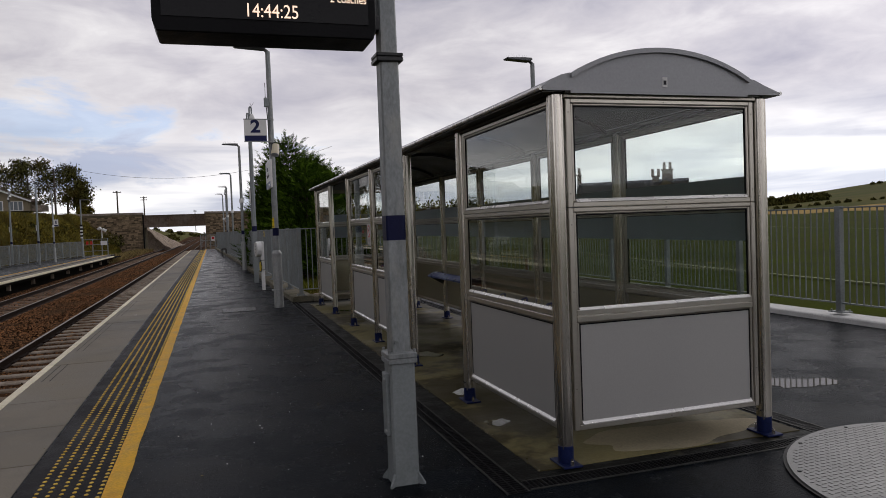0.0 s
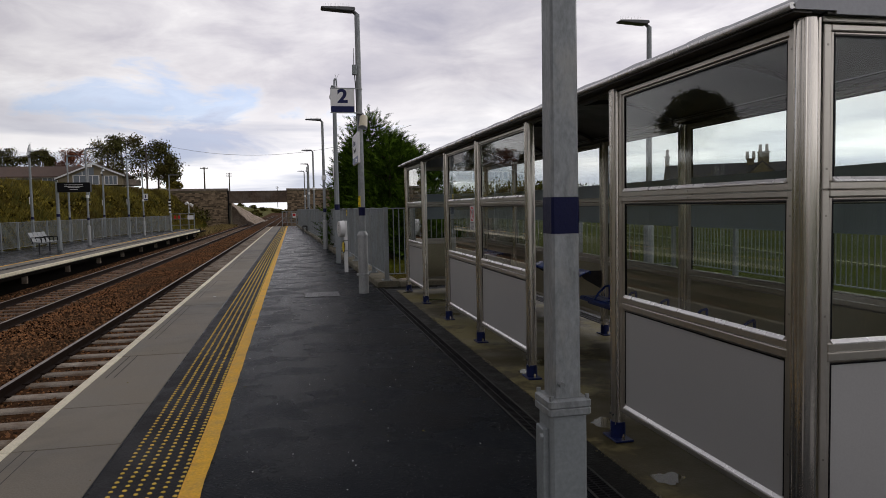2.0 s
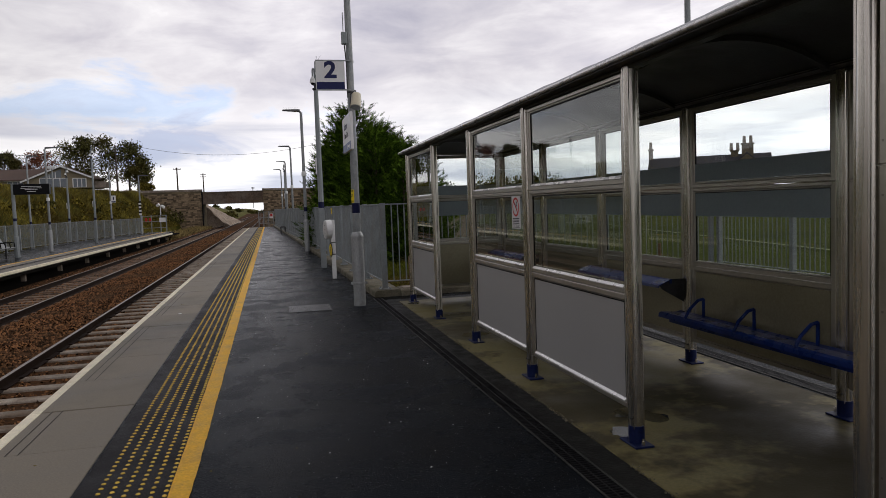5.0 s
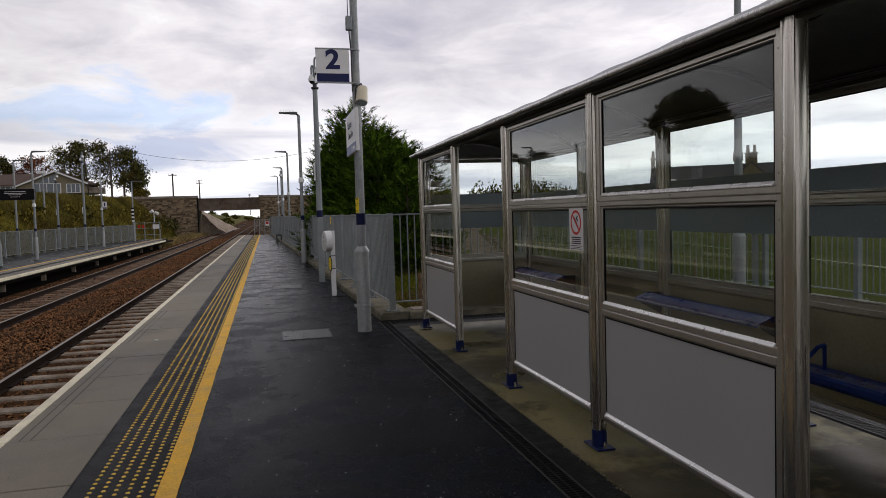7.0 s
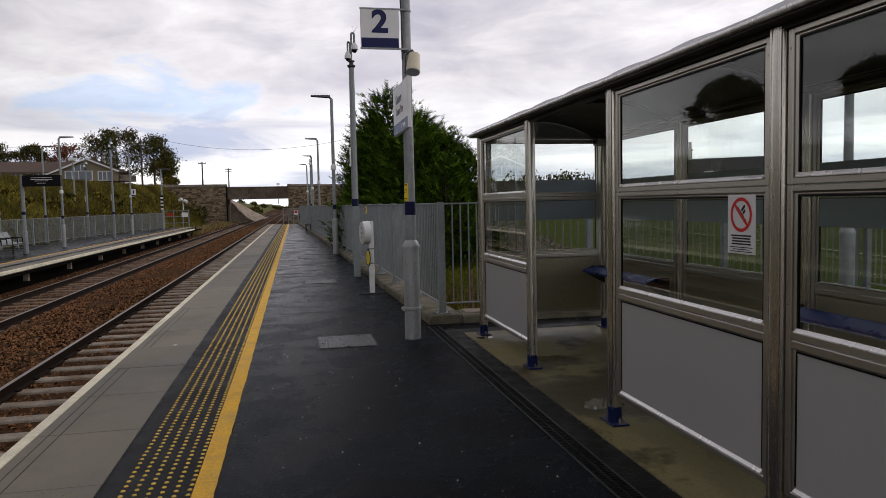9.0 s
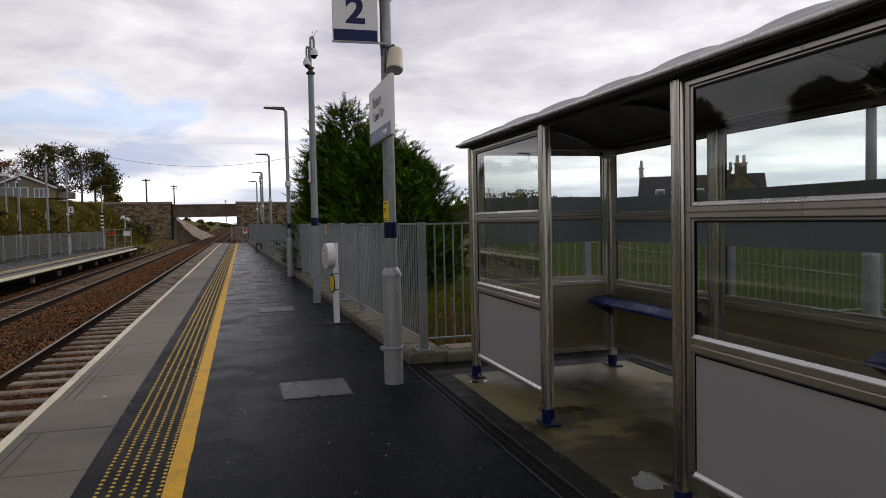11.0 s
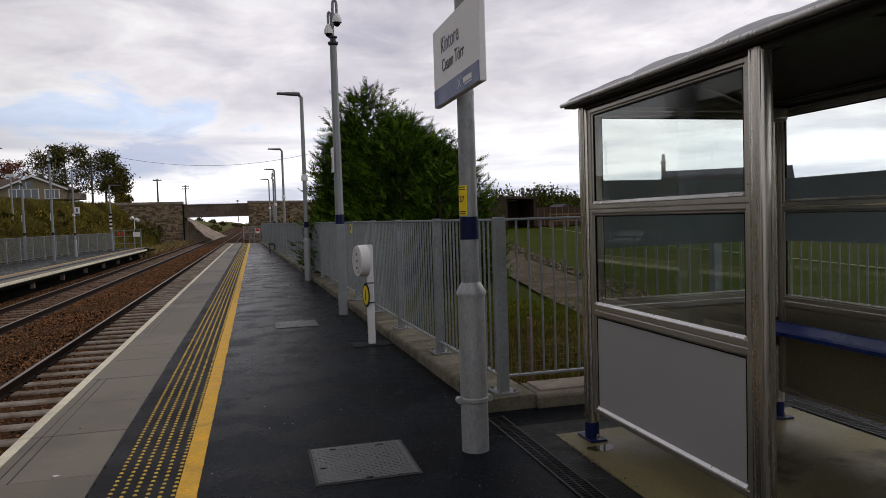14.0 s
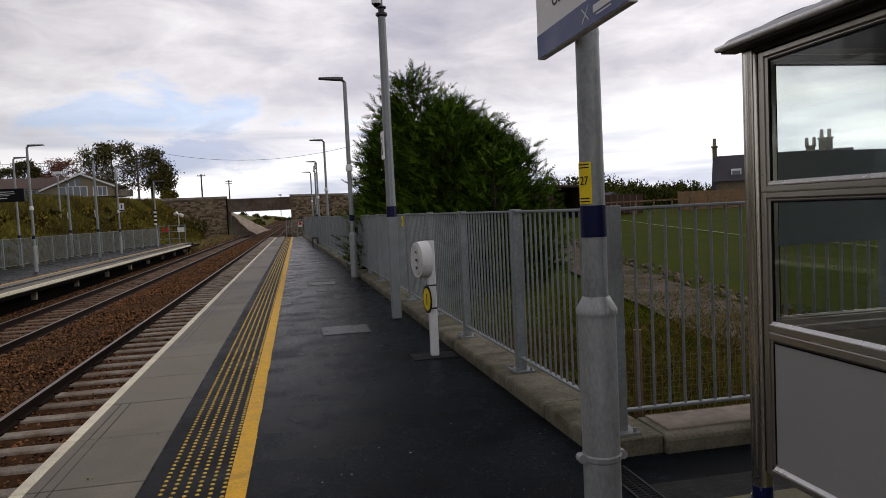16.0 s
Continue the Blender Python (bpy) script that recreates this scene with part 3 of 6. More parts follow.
def floor_cover(x0, x1, y0, y1):
    th = thing("access_cover", (x0 + x1) / 2, (y0 + y1) / 2, 0, "grey patterned iron access cover flush in the asphalt", "access cover", "access covers along the platform")
    hx, hy = (x1 - x0) / 2, (y1 - y0) / 2
    bm = N()
    B(bm, -hx, hx, -hy, hy, -0.03, 0.004)
    part("frame", bm, DRAINEDGE, th, "worn metal rim")
    bm = N()
    B(bm, -hx + 0.018, hx - 0.018, -hy + 0.018, hy - 0.018, -0.03, 0.007)
    plate = part("plate", bm, COVER, th)
    bm = N()
    n, m = int(2 * hx / 0.027), int(2 * hy / 0.027)
    for i in range(n):
        for j in range(m):
            x, y = -hx + 0.032 + i * 0.027, -hy + 0.032 + j * 0.027
            if x < hx - 0.03 and y < hy - 0.03:
                if (i + j) % 2:
                    B(bm, x - 0.010, x + 0.010, y - 0.0028, y + 0.0028, 0.006, 0.0085)
                else:
                    B(bm, x - 0.0028, x + 0.0028, y - 0.010, y + 0.010, 0.006, 0.0085)
    part("tread", bm, COVER, plate, kind="stuff")
    for sx, sy in ((-0.5, 0.8), (0.5, 0.8), (0, -0.9), (-0.8, -0.2)):
        bm = N()
        B(bm, sx * hx - 0.02, sx * hx + 0.02, sy * hy - 0.008, sy * hy + 0.008, 0.004, 0.0105)
        part("key_slot", bm, BLACK, plate)


for gx0, gx1, gy0, gy1 in ((1.92, 2.545, 11.33, 12.01), (1.86, 2.49, 17.65, 18.33), (1.78, 2.40, 24.4, 25.1), (1.75, 2.35, 34.5, 35.2)):
    floor_cover(gx0, gx1, gy0, gy1)

mh = thing("manhole_cover", 5.75, 0.40, 0, "large round aluminium tread-plate cover in the asphalt", "manhole cover")
bm = N()
C(bm, (0, 0, -0.03), (0, 0, 0.010), 1.09, 1.085, 64)
part("rim", bm, BLACK, mh, "dark rim")
bm = N()
C(bm, (0, 0, -0.03), (0, 0, 0.016), 1.07, 1.065, 64)
plate = part("plate", bm, TREAD, mh)
bm = N()
for i in range(-26, 27):
    for j in range(-26, 27):
        x, y = i * 0.04, j * 0.04
        if math.hypot(x, y) < 1.03:
            if (i + j) % 2:
                B(bm, x - 0.013, x + 0.013, y - 0.003, y + 0.003, 0.015, 0.0185)
            else:
                B(bm, x - 0.003, x + 0.003, y - 0.013, y + 0.013, 0.015, 0.0185)
part("tread", bm, TREAD, plate, kind="stuff")
for k in range(12):
    a = 2 * math.pi * k / 12
    bm = N()
    C(bm, (1.03 * math.cos(a), 1.03 * math.sin(a), 0.015), (1.03 * math.cos(a), 1.03 * math.sin(a), 0.021), 0.012, 0.012, 8)
    part("bolt", bm, DGREY, mh)

# ---------------------------------------------------------------- shelter
FX, BX, Y0, BAY = 3.765, 5.215, 1.57, 1.665
PY = [Y0 + BAY * k + (0.035 if k == 3 else 0) for k in range(7)]
shelter = thing("platform_shelter", 0, 0, 0, "stainless steel and glass platform shelter with a curved grey roof", "shelter")

bm = N()
prism(bm, [((0.042 + (0.006 if abs((a - 45 + 45) % 90 - 45) < 9 else 0)) * math.cos(radians(a)), (0.042 + (0.006 if abs((a - 45 + 45) % 90 - 45) < 9 else 0)) * math.sin(radians(a))) for a in np.arange(0, 360, 6)], "z", 0.11, 2.19)
post_me = done("post", bm, STEEL, smooth=True)
bm = N()
C(bm, (0, 0, 0.012), (0, 0, 0.125), 0.047, 0.047, 20)
foot_me = done("foot_sleeve", bm, BLUEFOOT, smooth=True)
bm = N()
B(bm, -0.06, 0.06, -0.10, 0.10, 0.012, 0.024)
plate_me = done("foot_plate", bm, BLUEFOOT, bevel=0.003)
bm = N()
C(bm, (0, 0, 0.024), (0, 0, 0.05), 0.011, 0.011, 6)
C(bm, (0, 0, 0.05), (0, 0, 0.062), 0.006, 0.006, 6)
bolt_me = done("foot_bolt", bm, STEEL)
bm = N()
C(bm, (-0.048, 0, 0.17), (-0.038, 0, 0.17), 0.006, 0.006, 8)
rivet_me = done("rivet", bm, DGREY)
for x in (FX - 0.006, BX):
    for y in PY:
        p = part("post", post_me, STEEL, shelter, "brushed steel tube", loc=(x, y, 0))
        f = part("foot_sleeve", foot_me, BLUEFOOT, p, "dark blue painted foot")
        part("foot_plate", plate_me, BLUEFOOT, f)
        for s in (-1, 1):
            part("foot_bolt", bolt_me, STEEL, f, loc=(0, s * 0.078, 0))
            part("rivet", rivet_me, DGREY, p, loc=(0, s * 0.018, 0))


def bay(u0, u1, axis, w, out, film=False, low=False):
    """One glazed bay between posts at u0 and u1 on the plane w; out: the side that faces away from the shelter."""
    a, b = u0 + 0.053, u1 - 0.053

    def X(bm, ua, ub, wa, wb, za, zb):
        wa, wb = sorted((w + out * wa, w + out * wb))
        return B(bm, wa, wb, ua, ub, za, zb) if axis == "y" else B(bm, ua, ub, wa, wb, za, zb)
    t, o = 0.054, 0.034
    # glass bottom and panel top on either side of the middle rail, and the joint of the two frames
    LB, LT, J = (0.898, 0.806, 1.508) if low else (0.932, 0.838, 1.530)
    for z0, z1, mid in ((J + 0.0035, 2.172, None), (0.203, J, True)):
        bm = N()
        rb, rt = 0.046, 0.040
        X(bm, a, a + o, -0.02, 0.02, z0, z1)
        X(bm, b - o, b, -0.02, 0.02, z0, z1)
        X(bm, a + o, b - o, -0.0195, 0.0195, z1 - 0.026, z1)
        X(bm, a + o, b - o, -0.0195, 0.0195, z0, z0 + 0.030)
        if mid:
            X(bm, a + o, b - o, -0.0195, 0.0195, (LB + LT) / 2 + 0.003, LB - 0.010)
            X(bm, a + o, b - o, -0.0195, 0.0195, LT + 0.010, (LB + LT) / 2 - 0.001)
        fr = part("frame", bm, FRAME, shelter, bevel=0.004)
        # inner beads, set back from the face of the frame
        bm = N()
        X(bm, a + o, a + t, -0.012, 0.012, z0 + 0.030, z1 - 0.026)
        X(bm, b - t, b - o, -0.012, 0.012, z0 + 0.030, z1 - 0.026)
        X(bm, a + t, b - t, -0.012, 0.012, z1 - rt, z1 - 0.026)
        X(bm, a + t, b - t, -0.012, 0.012, z0 + 0.030, z0 + rb)
        if mid:
            X(bm, a + t, b - t, -0.012, 0.012, LB - 0.010, LB)
            X(bm, a + t, b - t, -0.012, 0.012, LT, LT + 0.010)
        part("bead", bm, FRAME, fr, bevel=0.005)
        for z in ((z0 + rb,) if mid is None else (z0 + rb, LB)):
            bm = N()
            sect = [(0.010, z - 0.016), (0.0215, z - 0.016), (0.0215, z - 0.009), (0.009, z + 0.004), (0.004, z + 0.004)]
            if axis == "y":
                prism(bm, [(w + out * u, v) for u, v in sect], "y", a + t, b - t)
            else:
                prism(bm, [(w + out * u, v) for u, v in sect], "x", a + t, b - t)
            part("sill_strip", bm, SILL, fr, "metal sill with its sky glint in the colour", bevel=0.001)
        bm = N()
        for z in ((z0 + 0.08, z1 - 0.08) if mid is None else (z0 + 0.25, LB + 0.1, z1 - 0.1)):
            for u in (a + 0.017, b - 0.017):
                X(bm, u - 0.004, u + 0.004, 0.019, 0.0215, z - 0.004, z + 0.004)
        X(bm, (a + b) / 2 - 0.004, (a + b) / 2 + 0.004, 0.018, 0.0215, z0 + 0.012, z0 + 0.020)
        X(bm, (a + b) / 2 - 0.004, (a + b) / 2 + 0.004, 0.018, 0.0215, z1 - 0.018, z1 - 0.010)
        part("screw", bm, SCREW, fr, kind="stuff")
        za, zb = (z0 + rb, z1 - rt) if mid is None else (LB, z1 - rt)
        bm = N()
        for ua, ub, zz0, zz1 in ((a + t, a + t + 0.007, za, zb), (b - t - 0.007, b - t, za, zb), (a + t + 0.007, b - t - 0.007, zb - 0.007, zb)):
            X(bm, ua, ub, -0.006, 0.008, zz0, zz1)
        part("gasket", bm, BLACK, fr, "black rubber seal")
        bm = N()
        X(bm, a + t, b - t, -0.003, 0.003, za, zb)
        g = part("pane", bm, GLASS, fr, "clear safety glass")
        g.visible_shadow = False
        if film:
            bm = N()
            X(bm, a + t + 0.004, b - t - 0.004, -0.0075, -0.0045, *((za + 0.004, 1.705 if low else 1.72) if mid is None else (1.275, zb - 0.004)))
            part("privacy_film", bm, FILM, g, "grey frosted band")
    bm = N()
    X(bm, a + t, b - t, -0.006, 0.006, 0.249, LT)
    lp = part("lower_panel", bm, PANEL, shelter, "plain grey sheet panel")
    bm = N()
    X(bm, a + t, b - t, -0.011, -0.0065, 0.249, LT)
    part("inner_sheet", bm, INNER, lp, "dull steel inner sheet")
    bm = N()
    for ua, ub, z0, z1 in ((a + t, a + t + 0.006, 0.262, LT), (b - t - 0.006, b - t, 0.262, LT), (a + t + 0.006, b - t - 0.006, LT - 0.006, LT)):
        X(bm, ua, ub, 0.005, 0.010, z0, z1)
    part("panel_seal", bm, BLACK, shelter)


for k in range(6):
    if k in (0, 2, 3, 5):
        bay(PY[k], PY[k + 1], "y", FX, -1)
    bay(PY[k], PY[k + 1], "y", BX, 1, film=True, low=True)
bay(FX, BX, "x", PY[0], -1)
bay(FX, BX, "x", PY[6], 1, film=True)

RY0, RY1 = PY[0] - 0.07, PY[6] + 0.10
# eaves beams take the soffit tone to carry the shade under the roof
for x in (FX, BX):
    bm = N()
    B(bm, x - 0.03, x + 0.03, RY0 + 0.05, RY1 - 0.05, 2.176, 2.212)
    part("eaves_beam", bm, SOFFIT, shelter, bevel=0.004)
for y in (PY[0], PY[6]):
    bm = N()
    B(bm, FX + 0.04, BX - 0.04, y - 0.03, y + 0.03, 2.176, 2.200)
    part("end_beam", bm, FRAME, shelter, bevel=0.004)


def arch(x, rise=0.165, spring=2.295):
    u = (x - 4.455) / 0.625
    return spring + rise * (math.sqrt(max(0, 1.9 ** 2 - (u * 1.15) ** 2)) - math.sqrt(1.9 ** 2 - 1.15 ** 2)) / (1.9 - math.sqrt(1.9 ** 2 - 1.15 ** 2))


# side wings with a rounded gutter edge
for sgn, x_in, x_tip in ((-1, 3.83, 3.64), (1, 5.08, 5.335)):
    bm = N()
    o = [(x_in, 2.312), (x_in + sgn * 0.06, 2.298), (x_in + sgn * 0.13, 2.268), (x_tip, 2.222), (x_tip - sgn * 0.012, 2.208), (x_in, 2.208)]
    prism(bm, o if sgn < 0 else o[::-1], "y", RY0, RY1)
    part("roof_wing", bm, ROOF, shelter, smooth=True)
    bm = N()
    C(bm, (x_tip + sgn * 0.002, RY0, 2.220), (x_tip + sgn * 0.002, RY1, 2.220), 0.013, 0.014, 12)
    part("gutter_edge", bm, GUTTER, shelter, "pale rounded eaves edge", smooth=True)
xs = [3.83 + 1.25 * k / 20 for k in range(21)]
for y0, y1 in ((RY0, RY0 + 0.012), (RY1 - 0.012, RY1)):
    bm = N()
    prism(bm, [(x, arch(x) - 0.012) for x in xs] + [(5.08, 2.195), (3.83, 2.195)], "y", y0, y1)
    part("gable_panel", bm, ROOF, shelter, "plain grey arched end panel")
    bm = N()
    prism(bm, [(x, arch(x) + 0.012) for x in xs] + [(x, arch(x) - 0.016) for x in xs[::-1]], "y", y0 - 0.02, y1 + 0.02)
    part("arch_trim", bm, ROOF, shelter, smooth=True)
bm = N()
B(bm, 4.45, 4.485, RY0 - 0.003, RY0, 2.24, 2.30)
tagm = part("maker_plate", bm, SIGNWHITE, shelter, "small white plate")
bm = N()
B(bm, 4.458, 4.477, RY0 - 0.005, RY0 - 0.003, 2.255, 2.28)
part("plate_mark", bm, INK, tagm)
# twelve bowed roof sheets
npan = 12
step = (RY1 - RY0) / npan
v, f = [], []
for i in range(21):
    for j in range(9):
        s = j / 8
        bulge = 0.072 * (1 - abs(2 * s - 1) ** 2.4)
        v.append((xs[i], 0.09 + (step - 0.18) * s, arch(xs[i]) - 0.035 + bulge * (1 - ((xs[i] - 4.455) / 0.625) ** 4)))
for i in range(20):
    for j in range(8):
        f.append((i * 9 + j, (i + 1) * 9 + j, (i + 1) * 9 + j + 1, i * 9 + j + 1))
sheet_me = bpy.data.meshes.new("roof_sheet")
sheet_me.from_pydata(v, [], f)
sheet_me.materials.append(ROOF)
sheet_me.polygons.foreach_set("use_smooth", [True] * len(f))
bm = N()
bm.from_mesh(sheet_me)
bmesh.ops.solidify(bm, geom=bm.faces[:], thickness=0.008)
bm.to_mesh(sheet_me)
bm.free()
for k in range(npan):
    part("roof_sheet", sheet_me, ROOF, shelter, loc=(0, RY0 + k * step, -0.035 if k == 0 else 0))
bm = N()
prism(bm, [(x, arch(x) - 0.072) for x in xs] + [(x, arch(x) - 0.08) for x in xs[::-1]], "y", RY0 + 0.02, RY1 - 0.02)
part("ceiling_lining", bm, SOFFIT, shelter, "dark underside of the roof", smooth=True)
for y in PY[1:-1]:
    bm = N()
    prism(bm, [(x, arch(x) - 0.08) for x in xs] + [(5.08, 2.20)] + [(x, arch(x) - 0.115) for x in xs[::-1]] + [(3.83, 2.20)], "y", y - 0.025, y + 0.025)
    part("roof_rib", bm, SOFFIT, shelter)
# boards below the wings: underside shade is put into their colour
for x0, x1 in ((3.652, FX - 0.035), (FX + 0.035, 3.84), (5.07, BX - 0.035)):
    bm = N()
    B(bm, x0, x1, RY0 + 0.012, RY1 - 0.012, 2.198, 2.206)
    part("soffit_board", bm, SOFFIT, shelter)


def perch(y0, y1):
    th = thing("perch_seat", 4.90, (y0 + y1) / 2, 0.0, "dark blue sloping metal perch seat fixed inside the shelter", "perch seat", "perch seats in the shelter")
    h = (y1 - y0) / 2
    bm = N()
    prism(bm, [(0.145, 0.735), (0.055, 0.700), (0.035, 0.69), (0.030, 0.668), (0.036, 0.668), (0.042, 0.684), (0.058, 0.692), (0.145, 0.727)], "y", -h, h)
    part("seat", bm, BLUE, th)
    for s in (-1, 1):
        bm = N()
        prism(bm, [(0.29, 0.735), (0.145, 0.735), (0.05, 0.692), (0.08, 0.65), (0.29, 0.53)], "y", s * (h - 0.02) - 0.004, s * (h - 0.02) + 0.004)
        part("bracket", bm, DGREY, th)
    bm = N()
    B(bm, 0.145, 0.16, -h, h, 0.70, 0.738)
    part("back_rail", bm, BLUE, th)


perch(PY[5] + 0.15, PY[6] - 0.03)
perch(PY[3] + 0.03, PY[4] + 0.03)

bench = thing("shelter_bench", 5.0, 5.3, 0.0, "dark blue steel bench with loop armrests inside the shelter", "bench")
y0, y1 = 1.95, 6.63
bm = N()
prism(bm, [(-0.07, 0.455), (-0.05, 0.467), (0.10, 0.455), (0.14, 0.465), (0.14, 0.457), (0.10, 0.445), (-0.05, 0.457), (-0.065, 0.425), (-0.075, 0.425)], "y", y0 - 5.3, y1 - 5.3)
part("seat", bm, BLUE, bench)
bm = N()
B(bm, 0.0, 0.05, y0 - 5.25, y1 - 5.35, 0.38, 0.44)
part("seat_beam", bm, BLUE, bench)
for y in np.arange(6.25, 2.0, -0.62):
    bm = N()
    tube(bm, [(-0.06, y - 5.3, 0.46), (-0.02, y - 5.3, 0.53), (0.06, y - 5.3, 0.60), (0.11, y - 5.3, 0.61), (0.11, y - 5.3, 0.46)], 0.012, 8)
    part("armrest", bm, BLUE, bench)
for y in (6.45, 4.93, 3.3, 2.1):
    bm = N()
    B(bm, 0.0, 0.20, y - 5.315, y - 5.285, 0.385, 0.42)
    part("bracket", bm, BLUE, bench)

ebox = thing("electrical_box", 5.11, 9.90, 0.0, "small stainless electrical box with a warning label on a shelter post", "electrical box")
bm = N()
B(bm, -0.04, 0.07, -0.12, 0.12, 0.10, 0.36)
part("casing", bm, STEEL, ebox, bevel=0.006)
bm = N()
B(bm, -0.043, -0.04, -0.01, 0.05, 0.25, 0.28)
part("label", bm, SIGNWHITE, ebox)
bm = N()
B(bm, -0.043, -0.04, -0.01, 0.05, 0.228, 0.248)
part("warning_strip", bm, TAG, ebox)
cams = thing("security_camera", 5.06, 11.40, 0.0, "small grey camera pod under the shelter roof", "camera")
bm = N()
B(bm, -0.03, 0.10, -0.05, 0.06, 2.09, 2.18)
part("casing", bm, FRAME, cams, bevel=0.015)
bm = N()
C(bm, (-0.035, 0.0, 2.13), (-0.028, 0, 2.13), 0.02, 0.02, 12)
part("lens", bm, BLACK, cams)

nos = thing("no_smoking_sign", FX - 0.014, 6.858, 1.36, "white no smoking notice with a red ring stuck on the glass", "sign")
bm = N()
B(bm, -0.004, 0.0, -0.104, 0.104, -0.137, 0.137)
part("plate", bm, SIGNWHITE, nos, bevel=0.001)
bm = N()
for k in range(40):
    a, b = 2 * math.pi * k / 40, 2 * math.pi * (k + 1) / 40
    q = [bm.verts.new((-0.0055, r * math.cos(c), 0.045 + r * math.sin(c))) for r, c in ((0.080, a), (0.080, b), (0.064, b), (0.064, a))]
    bm.faces.new(q)
c, s = math.cos(radians(45)), math.sin(radians(45))
bm.faces.new([bm.verts.new((-0.0062, u * c - w * s, 0.045 + u * s + w * c)) for u, w in ((-0.07, -0.007), (0.07, -0.007), (0.07, 0.007), (-0.07, 0.007))])
part("red_ring", bm, RED, nos)
bm = N()
for u0, u1, w0, w1 in ((-0.046, 0.026, -0.010, 0.010), (-0.018, -0.004, 0.014, 0.050), (0.000, 0.012, 0.014, 0.036), (0.031, 0.046, -0.010, 0.010)):
    bm.faces.new([bm.verts.new((-0.005, -(u * c + w * s), 0.045 - u * s + w * c)) for u, w in ((u0, w0), (u1, w0), (u1, w1), (u0, w1))])
part("cigarette_mark", bm, INK, nos)
bm = N()
for k, z in enumerate((-0.052, -0.065, -0.078, -0.091, -0.106, -0.116, -0.126)):
    hh = 0.0035 if k < 4 else 0.002
    wd = (0.075, 0.066, 0.07, 0.072, 0.085, 0.06, 0.08)[k]
    B(bm, -0.0052, -0.004, -wd, wd, z - hh, z + hh)
part("print", bm, INK, nos)


def puddle(x, y, z, r, seed, sx=1.0):
    rnd = random.Random(seed)
    ph = [rnd.uniform(0, 6) for _ in range(4)]
    bm = N()
    pts = []
    for k in range(36):
        a = 2 * math.pi * k / 36
        q = r * (1 + 0.28 * math.sin(2 * a + ph[0]) + 0.16 * math.sin(3 * a + ph[1]) + 0.09 * math.sin(7 * a + ph[2]) + 0.05 * math.sin(11 * a + ph[3]))
        pts.append((x + sx * q * math.cos(a), y + q * math.sin(a)))
    prism(bm, pts, "z", z - 0.004, z + 0.0015)
    tagged(part("puddle", bm, WATER), "shallow puddle of rain water reflecting the sky", "puddle", "puddles")


for px, py, pz, pr, ps, sx in ((6.55, 4.10, 0.0, 0.24, 1, 1.2), (6.5, 2.60, 0.0, 0.19, 9, 1.4), (3.80, 3.55, 0.012, 0.10, 2, 0.8), (3.86, 8.65, 0.012, 0.16, 3, 0.7), (3.72, 2.55, 0.012, 0.10, 4, 0.7),
                               (4.05, 5.4, 0.012, 0.15, 5, 1.0), (3.78, 5.1, 0.012, 0.09, 6, 1.0), (4.0, 10.2, 0.012, 0.12, 7, 1.2), (3.72, 11.35, 0.012, 0.07, 8, 1.0)):
    puddle(px, py, pz, pr, ps, sx)

bm = N()
ring = []
for k in range(40):
    a = 2 * math.pi * k / 40
    q = 1 + 0.14 * math.sin(3 * a + 1.0) + 0.07 * math.sin(7 * a)
    ring.append((4.66 + 0.62 * q * math.cos(a), 1.80 + 0.24 * q * math.sin(a)))
prism(bm, ring, "z", 0.008, 0.0128)
setting("dry_patch", bm, M("dry pale concrete", (0.27, 0.235, 0.165), 0.8, var=0.12, scale=3, fine=60, bump=0.1, spec=0.05), "dry pale patch on the wet concrete slab", "concrete patch")

# ---------------------------------------------------------------- posts and signs on platform 2


def ring_profile(bm, levels, n=8, turn=22.5):
    """Stacked n-sided sections (z, radius)."""
    prev = None
    for z, r in levels:
        ring = [bm.verts.new((r * math.cos(radians(turn + 360 * k / n)), r * math.sin(radians(turn + 360 * k / n)), z)) for k in range(n)]
        if prev:
            for k in range(n):
                bm.faces.new((prev[k], prev[(k + 1) % n], ring[(k + 1) % n], ring[k]))
        else:
            bm.faces.new(ring[::-1])
        prev = ring
    bm.faces.new(prev)
    return bm


def square_profile(bm, levels, chamfer=0.16):
    """Stacked square sections (z, half width) with chamfered corners."""
    prev = None
    for z, r in levels:
        c = r * (1 - chamfer)
        ring = [bm.verts.new((x, y, z)) for x, y in ((r, -c), (r, c), (c, r), (-c, r), (-r, c), (-r, -c), (-c, -r), (c, -r))]
        if prev:
            for k in range(8):
                bm.faces.new((prev[k], prev[(k + 1) % 8], ring[(k + 1) % 8], ring[k]))
        else:
            bm.faces.new(ring[::-1])
        prev = ring
    bm.faces.new(prev)
    return bm


disp = thing("information_display_post", 2.80, 1.72, 0, "grey square steel post carrying a black electronic departure display", "display")
bm = N()
square_profile(bm, [(0, 0.075), (0.69, 0.073)])
part("lower_post", bm, GALVD, disp)
bm = N()
square_profile(bm, [(0.690, 0.083), (0.694, 0.086), (0.716, 0.086), (0.719, 0.083)], 0.1)
square_profile(bm, [(0.721, 0.083), (0.724, 0.086), (0.746, 0.086), (0.755, 0.075)], 0.1)
part("lower_collar", bm, GALV, disp, "bolted square flange plates")
for sx in (-1, 1):
    for sy in (-1, 1):
        bm = N()
        C(bm, (sx * 0.072, sy * 0.072, 0.745), (sx * 0.072, sy * 0.072, 0.768), 0.009, 0.009, 6)
        part("flange_bolt", bm, GALV, disp)
bm = N()
